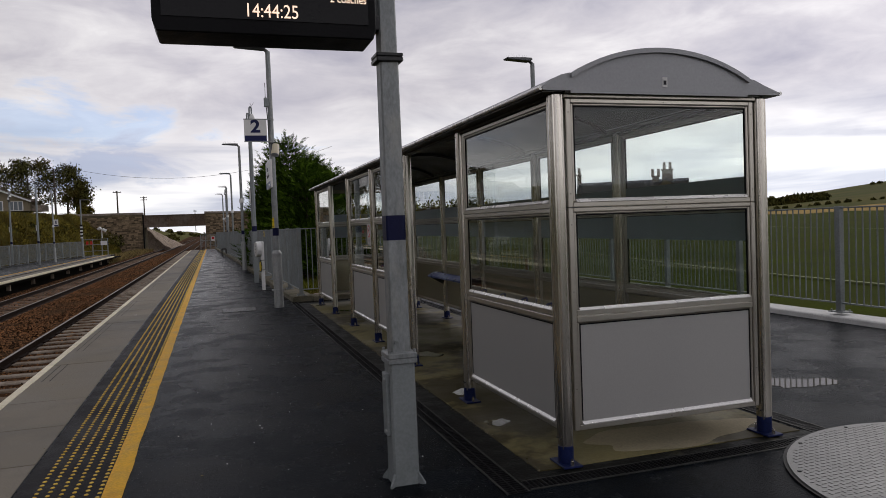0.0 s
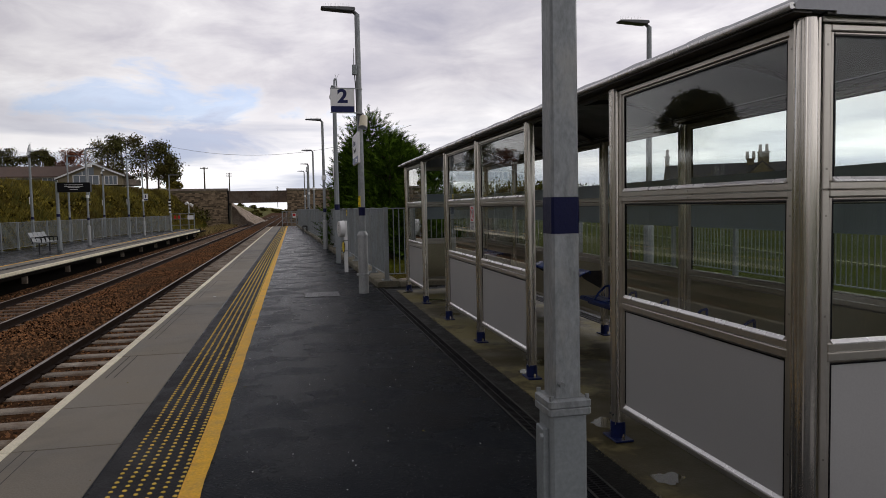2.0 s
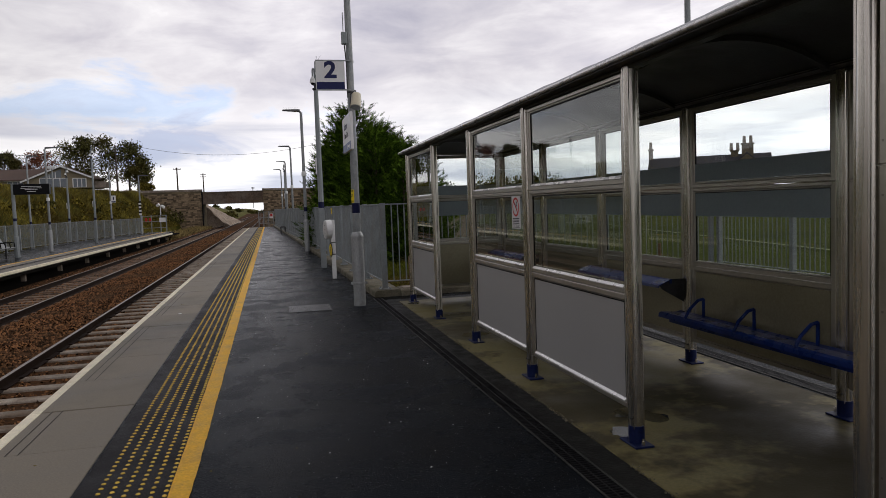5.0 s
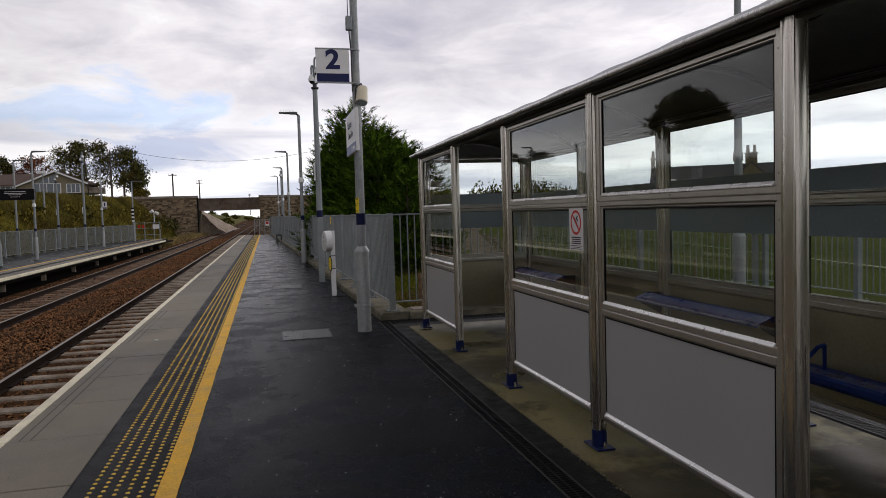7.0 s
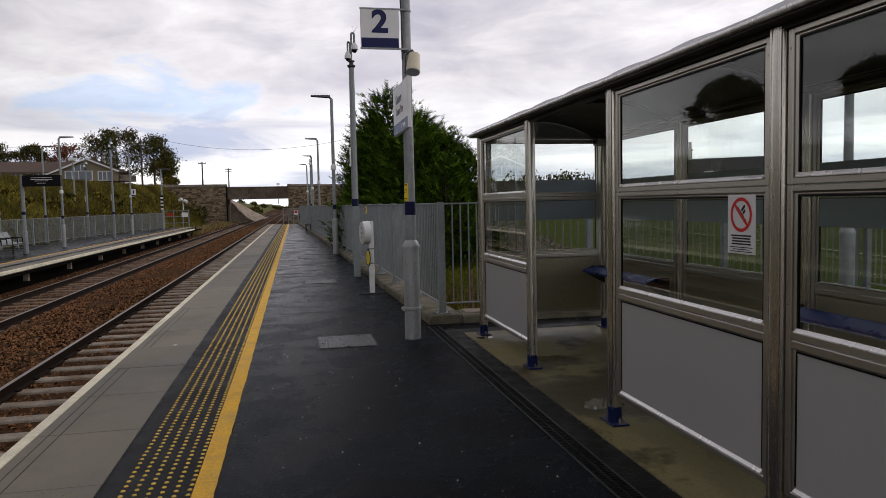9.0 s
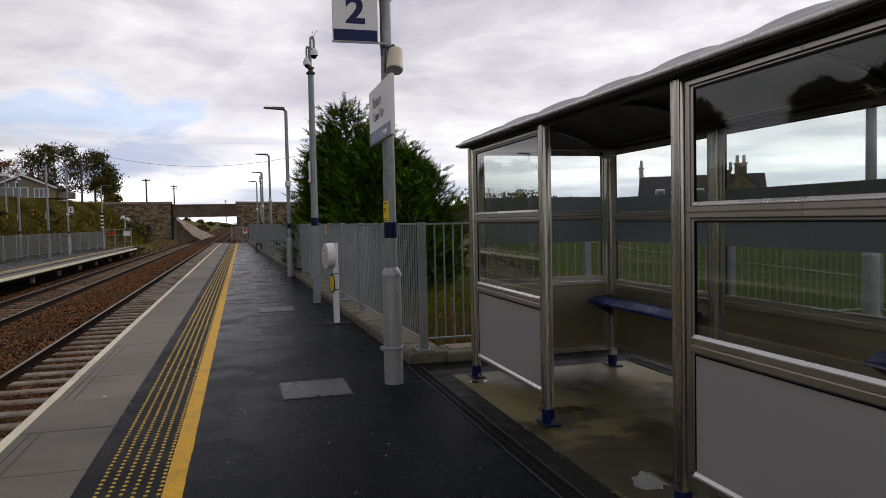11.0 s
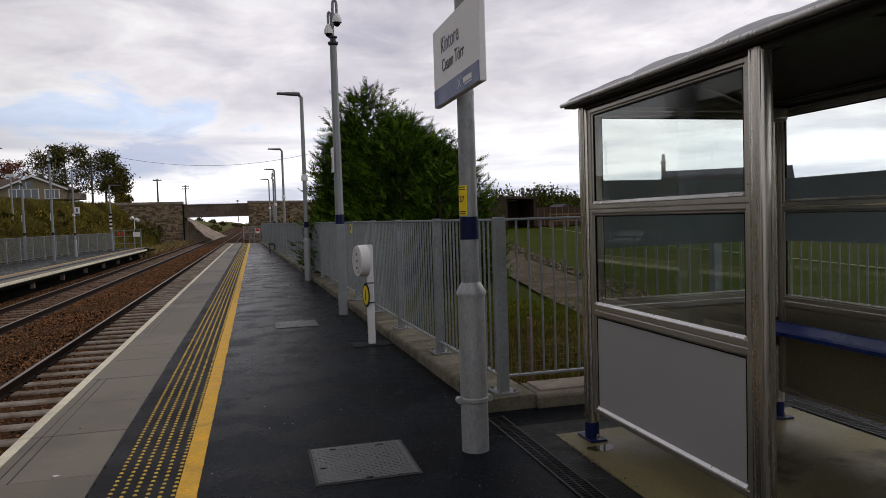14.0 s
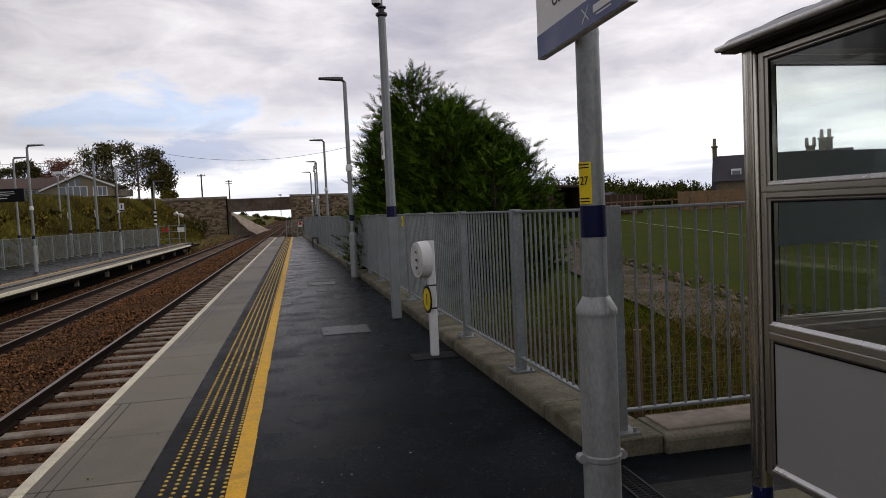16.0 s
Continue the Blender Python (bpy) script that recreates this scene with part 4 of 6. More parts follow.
square_profile(bm, [(0.752, 0.0560), (2.40, 0.0525)])
part("upper_post", bm, GALV, disp, "mottled galvanised square tube")
bm = N()
square_profile(bm, [(1.384, 0.0558), (1.523, 0.0555)])
part("navy_band", bm, NAVY, disp, "navy blue band")
bm = N()
square_profile(bm, [(2.375, 0.060), (2.380, 0.076), (2.398, 0.076), (2.402, 0.072)], 0.1)
square_profile(bm, [(2.404, 0.072), (2.408, 0.076), (2.422, 0.076), (2.426, 0.056)], 0.1)
part("upper_collar", bm, DGREY, disp, "dark bolted flange")
bm = N()
square_profile(bm, [(2.42, 0.050), (3.15, 0.047)])
part("top_post", bm, GALV, disp)
for k in range(4):
    a = radians(45 + 90 * k)
    bm = N()
    prism(bm, [(0.068, 0.0), (0.14, 0.0), (0.14, 0.012), (0.074, 0.10)], "y", -0.006, 0.006)
    bmesh.ops.rotate(bm, verts=bm.verts, cent=(0, 0, 0), matrix=Matrix.Rotation(a, 3, "Z"))
    part("fin", bm, GALVD, disp)
bm = N()
B(bm, -0.096, -0.07, -0.042, 0.042, 0.28, 0.635)
door = part("access_hatch", bm, GALVD, disp, bevel=0.004)
bm = N()
for z in (0.31, 0.605):
    bm = N()
    C(bm, (-0.106, -0.03, z), (-0.094, -0.03, z), 0.012, 0.012, 8)
    part("hatch_bolt", bm, GALV, door)
bm = N()
C(bm, (-0.03, -0.084, 0.81), (-0.03, -0.05, 0.81), 0.011, 0.011, 8)
part("post_bolt", bm, GALV, disp)
bm = N()
prism(bm, [(-1.195, 2.47), (-0.105, 2.47), (-0.085, 2.53), (-0.085, 2.93), (-1.215, 2.93), (-1.215, 2.53)], "y", -0.14, 0.13)
case = part("display_case", bm, BLACK, disp, "black display casing", bevel=0.006)
bm = N()
B(bm, -1.17, -0.13, -0.146, -0.14, 2.545, 2.91)
part("screen", bm, M("dark screen", (0.006, 0.006, 0.007), 0.15), case)
text("clock_digits", "14:44:25", 0.098, LED, case, (-0.635, -0.149, 2.588), (90, 0, 0), 0.82)
text("train_line", "2 coaches", 0.056, LED, case, (-0.235, -0.149, 2.672), (90, 0, 0), 0.88)
bm = N()
B(bm, -0.09, -0.05, -0.06, 0.06, 2.55, 2.62)
B(bm, -0.09, -0.05, -0.06, 0.06, 2.80, 2.87)
part("display_bracket", bm, DGREY, disp)


def lamp(x, y, z, h, side, group, label="grey galvanised lamp column with a flat lantern", sleeve=True, band=True, speaker=True, arm=0.6):
    th = thing("street_lamp", x, y, z, label, "street lamp", group)
    bm = N()
    ring_profile(bm, [(0, 0.088), (1.01, 0.088)], 20)
    part("base_sleeve", bm, SLEEVE, th, smooth=True)
    bm = N()
    ring_profile(bm, [(1.01, 0.095), (1.03, 0.096), (1.09, 0.062)], 20)
    part("sleeve_cone", bm, SLEEVE, th, smooth=True)
    bm = N()
    ring_profile(bm, [(1.085, 0.058), (h - 0.05, 0.045)], 20)
    part("column", bm, GALV, th, smooth=True)
    bm = N()
    ring_profile(bm, [(0.318, 0.0885), (0.326, 0.0925), (0.346, 0.0925), (0.354, 0.0885)], 20)
    for s in (-1, 1):
        C(bm, (s * 0.100, -0.022, 0.335), (s * 0.100, 0.022, 0.335), 0.022, 0.022, 10)
    part("clamp", bm, SLEEVE, th)
    if band:
        bm = N()
        ring_profile(bm, [(1.365, 0.0605), (1.51, 0.0600)], 20)
        part("navy_band", bm, NAVY, th, "navy blue band", smooth=True)
    bm = N()
    C(bm, (0, 0, h - 0.06), (side * 0.07, 0, h - 0.0), 0.034, 0.03, 10)
    C(bm, (side * 0.05, 0, h - 0.002), (side * 0.16, 0, h + 0.012), 0.03, 0.03, 10)
    part("arm", bm, LAMPHEAD, th)
    bm = N()
    prism(bm, [(side * u, w) for u, w in ((0.04, h + 0.05), (0.20, h + 0.055), (arm, h + 0.045), (arm + 0.02, h + 0.03), (arm, h + 0.012), (0.24, h - 0.012), (0.08, h - 0.02), (0.03, h + 0.01))], "y", -0.10, 0.10)
    part("lantern", bm, LAMPHEAD, th, "dark grey flat lantern", bevel=0.01)
    bm = N()
    for u in np.arange(0.12, arm, 0.03):
        C(bm, (side * u, 0.0, h + 0.05), (side * (u + random.uniform(-0.02, 0.02)), random.uniform(-0.05, 0.05), h + 0.13), 0.0012, 0.0008, 4)
    part("bird_spike_strip", bm, DGREY, th, "thin bird spikes")
    if speaker:
        bm = N()
        ring_profile(bm, [(2.55, 0.05), (2.57, 0.085), (2.70, 0.078), (2.73, 0.05)], 16)
        part("loudspeaker", bm, WHITE, th, "white loudspeaker drum", smooth=True)
    return th


GP = "lamp columns on the near platform"
pole = lamp(2.967, 11.635, 0, 4.88, -1, GP, "galvanised lamp column carrying platform and station signs", speaker=False)
# platform number sign
num = thing("platform_number_sign", 2.967, 11.575, 0, "white platform sign with a navy number two and navy strip", "sign")
bm = N()
B(bm, -0.495, -0.085, -0.012, 0.012, 3.135, 3.56)
plate = part("plate", bm, SIGNWHITE, num, bevel=0.003)
bm = N()
B(bm, -0.488, -0.092, -0.0145, -0.012, 3.15, 3.25)
part("navy_strip", bm, NAVYINK, num)
text("numeral", "2", 0.32, NAVYINK, num, (-0.29, -0.0138, 3.41), (90, 0, 0), 1.10, 0.011)
for z in (3.13, 3.545):
    bm = N()
    B(bm, -0.50, 0.0, -0.015, 0.0, z, z + 0.018)
    C(bm, (0, 0.06, z), (0, 0.06, z + 0.02), 0.058, 0.058, 16)
    part("bracket", bm, GALV, num)
# station name board along the platform
brd = thing("station_name_board", 2.882, 11.505, 2.25, "white station name board with a blue strip", "sign")
bm = N()
B(bm, -0.02, 0.02, -0.50, 0.50, 0.0, 0.51)
part("board", bm, SIGNWHITE, brd, bevel=0.004)
bm = N()
B(bm, -0.0225, -0.02, -0.496, 0.496, 0.004, 0.115)
part("blue_strip", bm, SIGNBLUE, brd)
text("place_name", "Kintore", 0.145, NAVYINK, brd, (-0.0215, 0.09, 0.365), (90, 0, -90), 0.92)
text("gaelic_name", "Ceann Tòrr", 0.115, INK, brd, (-0.0215, 0.03, 0.235), (90, 0, -90), 0.9)
bm = N()
for u in ((-1, 1), (1, -1)):
    prism(bm, [(-0.115 + 0.035 * u[0], 0.03), (-0.105 + 0.035 * u[0], 0.03), (-0.105 + 0.035 * u[1], 0.09), (-0.115 + 0.035 * u[1], 0.09)], "x", -0.0238, -0.0225)
B(bm, -0.0238, -0.0225, -0.36, -0.19, 0.045, 0.075)
B(bm, -0.0238, -0.0225, -0.36, -0.22, 0.030, 0.036)
part("operator_mark", bm, SIGNWHITE, brd, "plain pale emblem shapes")
for z in (0.03, 0.47):
    bm = N()
    C(bm, (0.085, 0.13, z), (0.085, 0.13, z + 0.02), 0.056, 0.056, 16)
    B(bm, 0.02, 0.09, 0.09, 0.17, z, z + 0.018)
    part("clamp", bm, GALV, brd)
spk = thing("loudspeaker", 3.002, 11.535, 2.98, "cream drum loudspeaker strapped to the lamp column", "loudspeaker")
bm = N()
C(bm, (0.03, -0.02, 0.09), (0.0, -0.09, -0.10), 0.062, 0.076, 18)
part("drum", bm, CREAM, spk, smooth=True)
bm = N()
C(bm, (-0.0005, -0.0912, -0.1025), (-0.002, -0.094, -0.109), 0.07, 0.07, 18)
part("grille", bm, GALV, spk, "grey grille")
bm = N()
tube(bm, [(0.03, -0.02, 0.09), (0.02, 0.02, 0.15), (-0.05, 0.05, 0.10), (-0.06, 0.05, -0.1)], 0.008, 6)
C(bm, (-0.035, 0.10, 0.12), (-0.035, 0.10, 0.14), 0.054, 0.054, 16)
part("cable", bm, DGREY, spk)
tg = thing("post_number_tag", 2.967, 11.635, 0, "yellow numbered tag on the lamp column", "tag")
bm = N()
prism(bm, [(0.0612 * math.cos(radians(a)), 0.0612 * math.sin(radians(a))) for a in range(175, 246, 10)] + [(0.0585 * math.cos(radians(a)), 0.0585 * math.sin(radians(a))) for a in range(245, 174, -10)], "z", 1.518, 1.708)
part("tag_plate", bm, TAG, tg)
text("tag_number", "27", 0.055, INK, tg, (-0.0535, -0.0345, 1.622), (90, 0, -58), 0.8)
bm = N()
for z in (1.526, 1.54, 1.68, 1.694):
    prism(bm, [(0.0622 * math.cos(radians(a)), 0.0622 * math.sin(radians(a))) for a in range(185, 236, 10)] + [(0.0608 * math.cos(radians(a)), 0.0608 * math.sin(radians(a))) for a in range(235, 184, -10)], "z", z, z + 0.006)
part("print", bm, INK, tg)
jb = thing("junction_box", 2.912, 11.555, 3.78, "small grey cable box strapped on the column", "cable box")
bm = N()
B(bm, -0.06, 0.02, -0.05, 0.03, 0.0, 0.17)
part("casing", bm, GALVD, jb, bevel=0.008)
bm = N()
tube(bm, [(-0.03, -0.01, 0.17), (-0.03, -0.01, 0.45)], 0.005, 6)
part("cable", bm, DGREY, jb)
bm = N()
tube(bm, [(-0.02, 0, 0.0), (0.0, 0.02, -0.25), (0.0, 0.02, -0.75)], 0.009, 6)
part("cable", bm, DGREY, jb)

lamp(2.93, 25.9, 0, 4.75, -1, GP)
lamp(2.95, 39.8, 0, 4.75, -1, GP)
lamp(2.95, 52.0, 0, 4.75, -1, GP)
lamp(2.8, 62.0, 0, 4.75, -1, GP)
lamp(8.32, 11.4, 0, 4.78, -1, "lamp columns beside the field", speaker=False)


def camera_mast(x, y, z, h, group):
    th = thing("camera_mast", x, y, z, "grey square mast with white dome cameras and navy band", "camera mast", group)
    bm = N()
    ring_profile(bm, [(0, 0.092), (1.43, 0.088)], 4, 45)
    part("lower_mast", bm, GALVD, th, bevel=0.006)
    bm = N()
    ring_profile(bm, [(1.42, 0.094), (1.45, 0.094), (1.46, 0.07)], 4, 45)
    part("collar", bm, GALVD, th)
    bm = N()
    ring_profile(bm, [(1.45, 0.071), (h, 0.055)], 8)
    part("upper_mast", bm, GALVD, th)
    bm = N()
    ring_profile(bm, [(1.46, 0.0735), (1.61, 0.0730)], 8)
    part("navy_band", bm, NAVY, th, "navy blue band")
    bm = N()
    ring_profile(bm, [(h - 0.02, 0.06), (h, 0.082), (h + 0.03, 0.082), (h + 0.035, 0.045), (h + 0.1, 0.045), (h + 0.1, 0.07), (h + 0.12, 0.07), (h + 0.12, 0.04)], 12)
    part("head_flange", bm, DGREY, th)
    bm = N()
    tube(bm, [(0, 0, h + 0.1)] + [(0.01 + 0.03 * (1 - math.cos(a)), -0.02, h + 0.62 + 0.06 * math.sin(a)) for a in np.linspace(0, math.pi, 7)] + [(0.07, -0.02, h + 0.48)], 0.022, 8)
    tube(bm, [(-0.02, 0, h + 0.1)] + [(-0.02 - 0.022 * (1 - math.cos(a)), 0.03, h + 0.45 + 0.06 * math.sin(a)) for a in np.linspace(0, math.pi, 7)] + [(-0.064, 0.03, h + 0.25)], 0.018, 8)
    part("swan_neck", bm, GALVD, th, smooth=True)
    for cx, cz, r in ((0.07, h + 0.34, 0.080), (-0.064, h + 0.16, 0.068)):
        bm = N()
        ring_profile(bm, [(cz, r), (cz + 0.06, r), (cz + 0.13, r * 0.55), (cz + 0.15, r * 0.3)], 16)
        bmesh.ops.translate(bm, verts=bm.verts, vec=(cx, 0, 0))
        d = part("dome_camera", bm, WHITE, th, "white dome camera housing", smooth=True)
        bm = N()
        bmesh.ops.create_uvsphere(bm, u_segments=14, v_segments=8, radius=r * 0.72)
        bmesh.ops.translate(bm, verts=bm.verts, vec=(cx, 0, cz - 0.005))
        part("dome_glass", bm, BLACK, d, "dark glass dome", smooth=True)
    bm = N()
    for k in range(10):
        C(bm, (0.07, -0.02, h + 0.68), (0.07 + random.uniform(-0.08, 0.08), random.uniform(-0.08, 0.08), h + 0.80), 0.0015, 0.001, 4)
    part("bird_spike_strip", bm, DGREY, th)
    bm = N()
    B(bm, -0.09, -0.065, -0.10, 0.10, 2.28, 2.67)
    s = part("notice_plate", bm, SIGNWHITE, th, "white notice plate", bevel=0.004)
    bm = N()
    B(bm, -0.0925, -0.09, -0.06, 0.06, 2.34, 2.52)
    B(bm, -0.0925, -0.09, -0.07, 0.07, 2.57, 2.585)
    part("print", bm, INK, s)
    return th


camera_mast(2.96, 18.7, 0, 4.30, "camera masts")
camera_mast(2.95, 56.0, 0, 4.30, "camera masts")

# white post with round unit and yellow disc
wp = thing("mirror_post", 2.965, 15.83, 0, "white post with a round white unit and a yellow disc", "post")
bm = N()
B(bm, -0.042, 0.042, -0.035, 0.035, 0.006, 1.21)
part("upright", bm, WHITE, wp, bevel=0.006)
bm = N()
C(bm, (-0.04, 0.0, 1.02), (-0.15, -0.02, 1.02), 0.195, 0.185, 32)
unit = part("round_unit", bm, WHITE, wp, "white drum casing", smooth=True)
bm = N()
C(bm, (-0.148, -0.02, 1.02), (-0.156, -0.0215, 1.02), 0.16, 0.155, 32)
face = part("face", bm, M("unit face", (0.55, 0.55, 0.54), 0.3), unit)
for z, y0 in ((1.10, -0.05), (1.02, -0.07), (0.94, -0.05)):
    bm = N()
    B(bm, -0.160, -0.155, y0 - 0.02, y0 + 0.07, z - 0.012, z + 0.012)
    part("print_bar", bm, DGREY, unit)
bm = N()
C(bm, (-0.048, 0, 0.60), (-0.056, -0.001, 0.60), 0.145, 0.145, 28)
disc = part("disc_rim", bm, BLACK, wp, "black rim")
bm = N()
C(bm, (-0.055, -0.001, 0.60), (-0.059, -0.0015, 0.60), 0.118, 0.118, 28)
part("yellow_disc", bm, TAG, disc)
bm = N()
B(bm, -0.061, -0.0585, -0.02, 0.02, 0.54, 0.66)
part("disc_mark", bm, INK, disc)
for z in (0.50, 0.74):
    bm = N()
    B(bm, -0.05, 0.045, -0.039, 0.039, z, z + 0.015)
    part("strap", bm, DGREY, wp)
# dark base plate at the foot of the post
bm = N()
B(bm, -0.24, 0.22, -0.16, 0.16, 0.0, 0.007)
part("ground_plate", bm, TACTILE, wp, "dark base plate on the ground")

# ---------------------------------------------------------------- fences on the near platform
kb = thing("fence_kerb", 0, 0, 0, "weathered concrete kerb under the fence", "kerb")
kb["kind"] = "structure"
bm = N()
prism(bm, [(0.0, -0.10), (0.0, 0.075), (0.02, 0.102), (0.05, 0.108), (0.42, 0.112), (0.42, -0.10)], "y", 0.004, 0.911)
for v_ in bm.verts:
    v_.co += Vector((random.uniform(-0.006, 0.006), 0, random.uniform(-0.006, 0.006)))
kstone = done("kerb_stone", bm, KERB, bevel=0.008)
y = 12.42
while y < 65:
    a = math.atan2(kerb_x(y + 0.915) - kerb_x(y), 0.915)
    ob = part("kerb_stone", kstone, KERB, kb)
    ob.location, ob.rotation_euler = (kerb_x(y), y, random.uniform(-0.006, 0.006)), (0, 0, -a)
    y += 0.915
bm = N()
prism(bm, [(12.40, -0.10), (12.40, 0.085), (12.42, 0.105), (12.80, 0.112), (12.80, -0.10)], "x", 3.72, 9.4)
part("cross_kerb", bm, KERB, kb, bevel=0.01)
bm = N()
B(bm, 3.78, 9.4, 12.50, 12.80, 0.08, 0.121)
part("kerb_top", bm, PALESTONE, kb, "plain pale concrete top", bevel=0.006)
bm = N()
prism(bm, [(9.45, -0.10), (9.45, 0.06), (9.47, 0.075), (9.80, 0.08), (9.80, -0.10)], "y", -14, 12.4)
part("pale_kerb", bm, WHITEKERB, kb, "clean pale kerb", bevel=0.006)

bm = N()
B(bm, -0.04, 0.04, -0.04, 0.04, 0.11, 1.50)
fpost = done("fence_post", bm, FENCE, bevel=0.004)
bm = N()
B(bm, -0.11, 0.11, -0.09, 0.09, 0.110, 0.124)
for sx in (-0.085, 0.085):
    for sy in (-0.06, 0.06):
        C(bm, (sx, sy, 0.124), (sx, sy, 0.15), 0.011, 0.011, 6)
fplate = done("base_plate", bm, FENCE)
bm = N()
C(bm, (0, 0, 0.235), (0, 0, 1.475), 0.0095, 0.0095, 8, False)
fbar = done("bar", bm, FENCE, smooth=True)


def fence_run(name, pts, label, near=4, group="fences of the near platform", low=0.0):
    """Vertical-bar fence through the given posts; near: the number of panels whose bars are pieces of their own."""
    th = thing(name, 0, 0, low, label, "fence", group)
    rest = N()
    for k, (px, py) in enumerate(pts):
        if name == "cross_fence" and k == 0:
            continue
        p = part("fence_post", fpost, FENCE, th, loc=(px, py, 0))
        nx, ny = pts[min(k + 1, len(pts) - 1)]
        qx, qy = pts[max(k - 1, 0)]
        p.rotation_euler = (0, 0, math.atan2(ny - qy, nx - qx))
        part("base_plate", fplate, FENCE, p)
    for k, (a, b) in enumerate(zip(pts, pts[1:])):
        d = Vector((b[0] - a[0], b[1] - a[1], 0))
        ln = d.length
        ang = math.atan2(d.y, d.x)
        bm = N()
        B(bm, 0.04, ln - 0.04, -0.022, 0.022, 1.468, 1.488)
        r = part("top_rail", bm, FENCE, th, loc=(a[0], a[1], 0), bevel=0.004)
        r.rotation_euler = (0, 0, ang)
        bm = N()
        B(bm, 0.04, ln - 0.04, -0.022, 0.022, 0.222, 0.24)
        r = part("bottom_rail", bm, FENCE, th, loc=(a[0], a[1], 0), bevel=0.004)
        r.rotation_euler = (0, 0, ang)
        n = round((ln - 0.09) / 0.105)
        for i in range(1, n):
            c = Vector((a[0], a[1], 0)) + d * ((0.045 + (ln - 0.09) * i / n) / ln)
            if k < near:
                part("bar", fbar, FENCE, th, loc=c)
            else:
                C(rest, c + Vector((0, 0, 0.235)), c + Vector((0, 0, 1.475)), 0.0095, 0.0095, 6, False)
    if len(rest.verts):
        part("barwork", rest, FENCE, th, kind="stuff")
    else:
        rest.free()
    return th


main_pts = [(3.50, 12.58)]
y = 12.58
while y < 63:
    y += 1.80
    main_pts.append((kerb_x(y) + 0.20, y))
fence_run("platform_fence", main_pts, "long grey steel bar fence along the back of the platform", 6)
fence_run("cross_fence", [(3.50 + 0.985 * k, 12.60) for k in (0.0, 2, 4, 6.1)], "grey steel bar fence behind the shelter", 3)
fence_run("side_fence", [(9.62, 12.5 - 1.86 * k) for k in range(0, 13)], "grey steel bar fence on a pale kerb beside the field", 6)
fs = thing("fence_notice", 3.32, 20.1, 1.36, "small yellow notice fixed on the fence", "sign")
bm = N()
B(bm, -0.012, 0.0, -0.075, 0.075, -0.075, 0.09)
part("plate", bm, TAG, fs)
bm = N()
B(bm, -0.014, -0.012, -0.035, 0.035, -0.02, 0.05)
part("mark", bm, INK, fs)
end = thing("end_gate", 1.2, PLAT_END - 0.3, 0, "grey barrier with warning notices closing the platform end", "gate")
for x in (-0.4, 0.0, 0.42, 0.85):
    bm = N()
    B(bm, x - 0.03, x + 0.03, -0.03, 0.03, 0.0, 1.35)
    part("gate_post", bm, FENCE, end)
bm = N()
for z in (0.3, 0.8, 1.3):
    B(bm, -0.4, 0.85, -0.015, 0.015, z, z + 0.03)
for x in np.arange(-0.35, 0.85, 0.11):
    B(bm, x - 0.008, x + 0.008, -0.01, 0.01, 0.3, 1.3)
part("gate_infill", bm, FENCE, end)
bm = N()
B(bm, 0.50, 0.80, -0.03, -0.017, 0.75, 1.15)
part("notice", bm, SIGNWHITE, end)
bm = N()
B(bm, 0.54, 0.76, -0.033, -0.03, 0.90, 1.12)
part("notice_mark", bm, RED, end)
bk = thing("bicycle_rack", 2.25, 44.5, 0, "dark low rack beside the fence", "rack")
for k in range(3):
    bm = N()
    tube(bm, [(0.1, k * 0.8, 0), (0.1, k * 0.8, 0.42), (0.35, k * 0.8, 0.42), (0.35, k * 0.8, 0)], 0.03, 8)
    part("hoop", bm, DGREY, bk)

# ---------------------------------------------------------------- opposite platform


def f1x(y):
    return lerp(y, ((-20, -12.6), (35, -11.7), (48, -11.35), (57, -10.9), (68, -9.7), (75, -9.2)))


ypl = (-16, 10, 35, 48, 57, P1_END)
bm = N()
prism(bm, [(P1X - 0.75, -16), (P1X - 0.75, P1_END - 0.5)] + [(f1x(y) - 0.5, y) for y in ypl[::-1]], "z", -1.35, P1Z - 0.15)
setting("opposite_platform_base", bm, PWALL, "recessed platform wall across the tracks, shade in its colour", "platform")
bm = N()
prism(bm, [(P1X - 0.5, -16), (P1X - 0.5, P1_END)] + [(f1x(y) - 0.5, y) for y in ypl[::-1]], "z", P1Z - 0.15, P1Z)
setting("opposite_pavement", bm, ASPHALT, "wet asphalt surface of the opposite platform", "pavement")
e1 = thing("opposite_platform_edge", P1X, 0, P1Z, "pale concrete coping with a white nosing", "platform edge")
e1["kind"] = "structure"
for k in range(-14, 67):
    part("coping_slab", slab_me, COPING, e1, loc=(-0.652, k, 0))
    part("nosing", nose_me, NOSING, e1, loc=(0.084, k, 0))
# edge beam gets the same near black for the shade below the coping
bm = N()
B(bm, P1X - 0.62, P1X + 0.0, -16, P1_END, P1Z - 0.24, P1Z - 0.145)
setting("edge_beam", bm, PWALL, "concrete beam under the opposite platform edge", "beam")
bm = N()
B(bm, P1X - 1.32, P1X - 1.20, -16, P1_END, P1Z, P1Z + 0.005)
setting("opposite_yellow_line", bm, YELLOW, "yellow safety line on the opposite platform", "painted line")
bm = N()
B(bm, P1X - 1.19, P1X - 0.76, -16, P1_END, P1Z, P1Z + 0.004)
setting("opposite_tactile_strip", bm, COPING, "pale strip beside the yellow line", "paving")
bm = N()
B(bm, -0.08, 0.08, -0.06, 0.06, -0.55, -0.24)
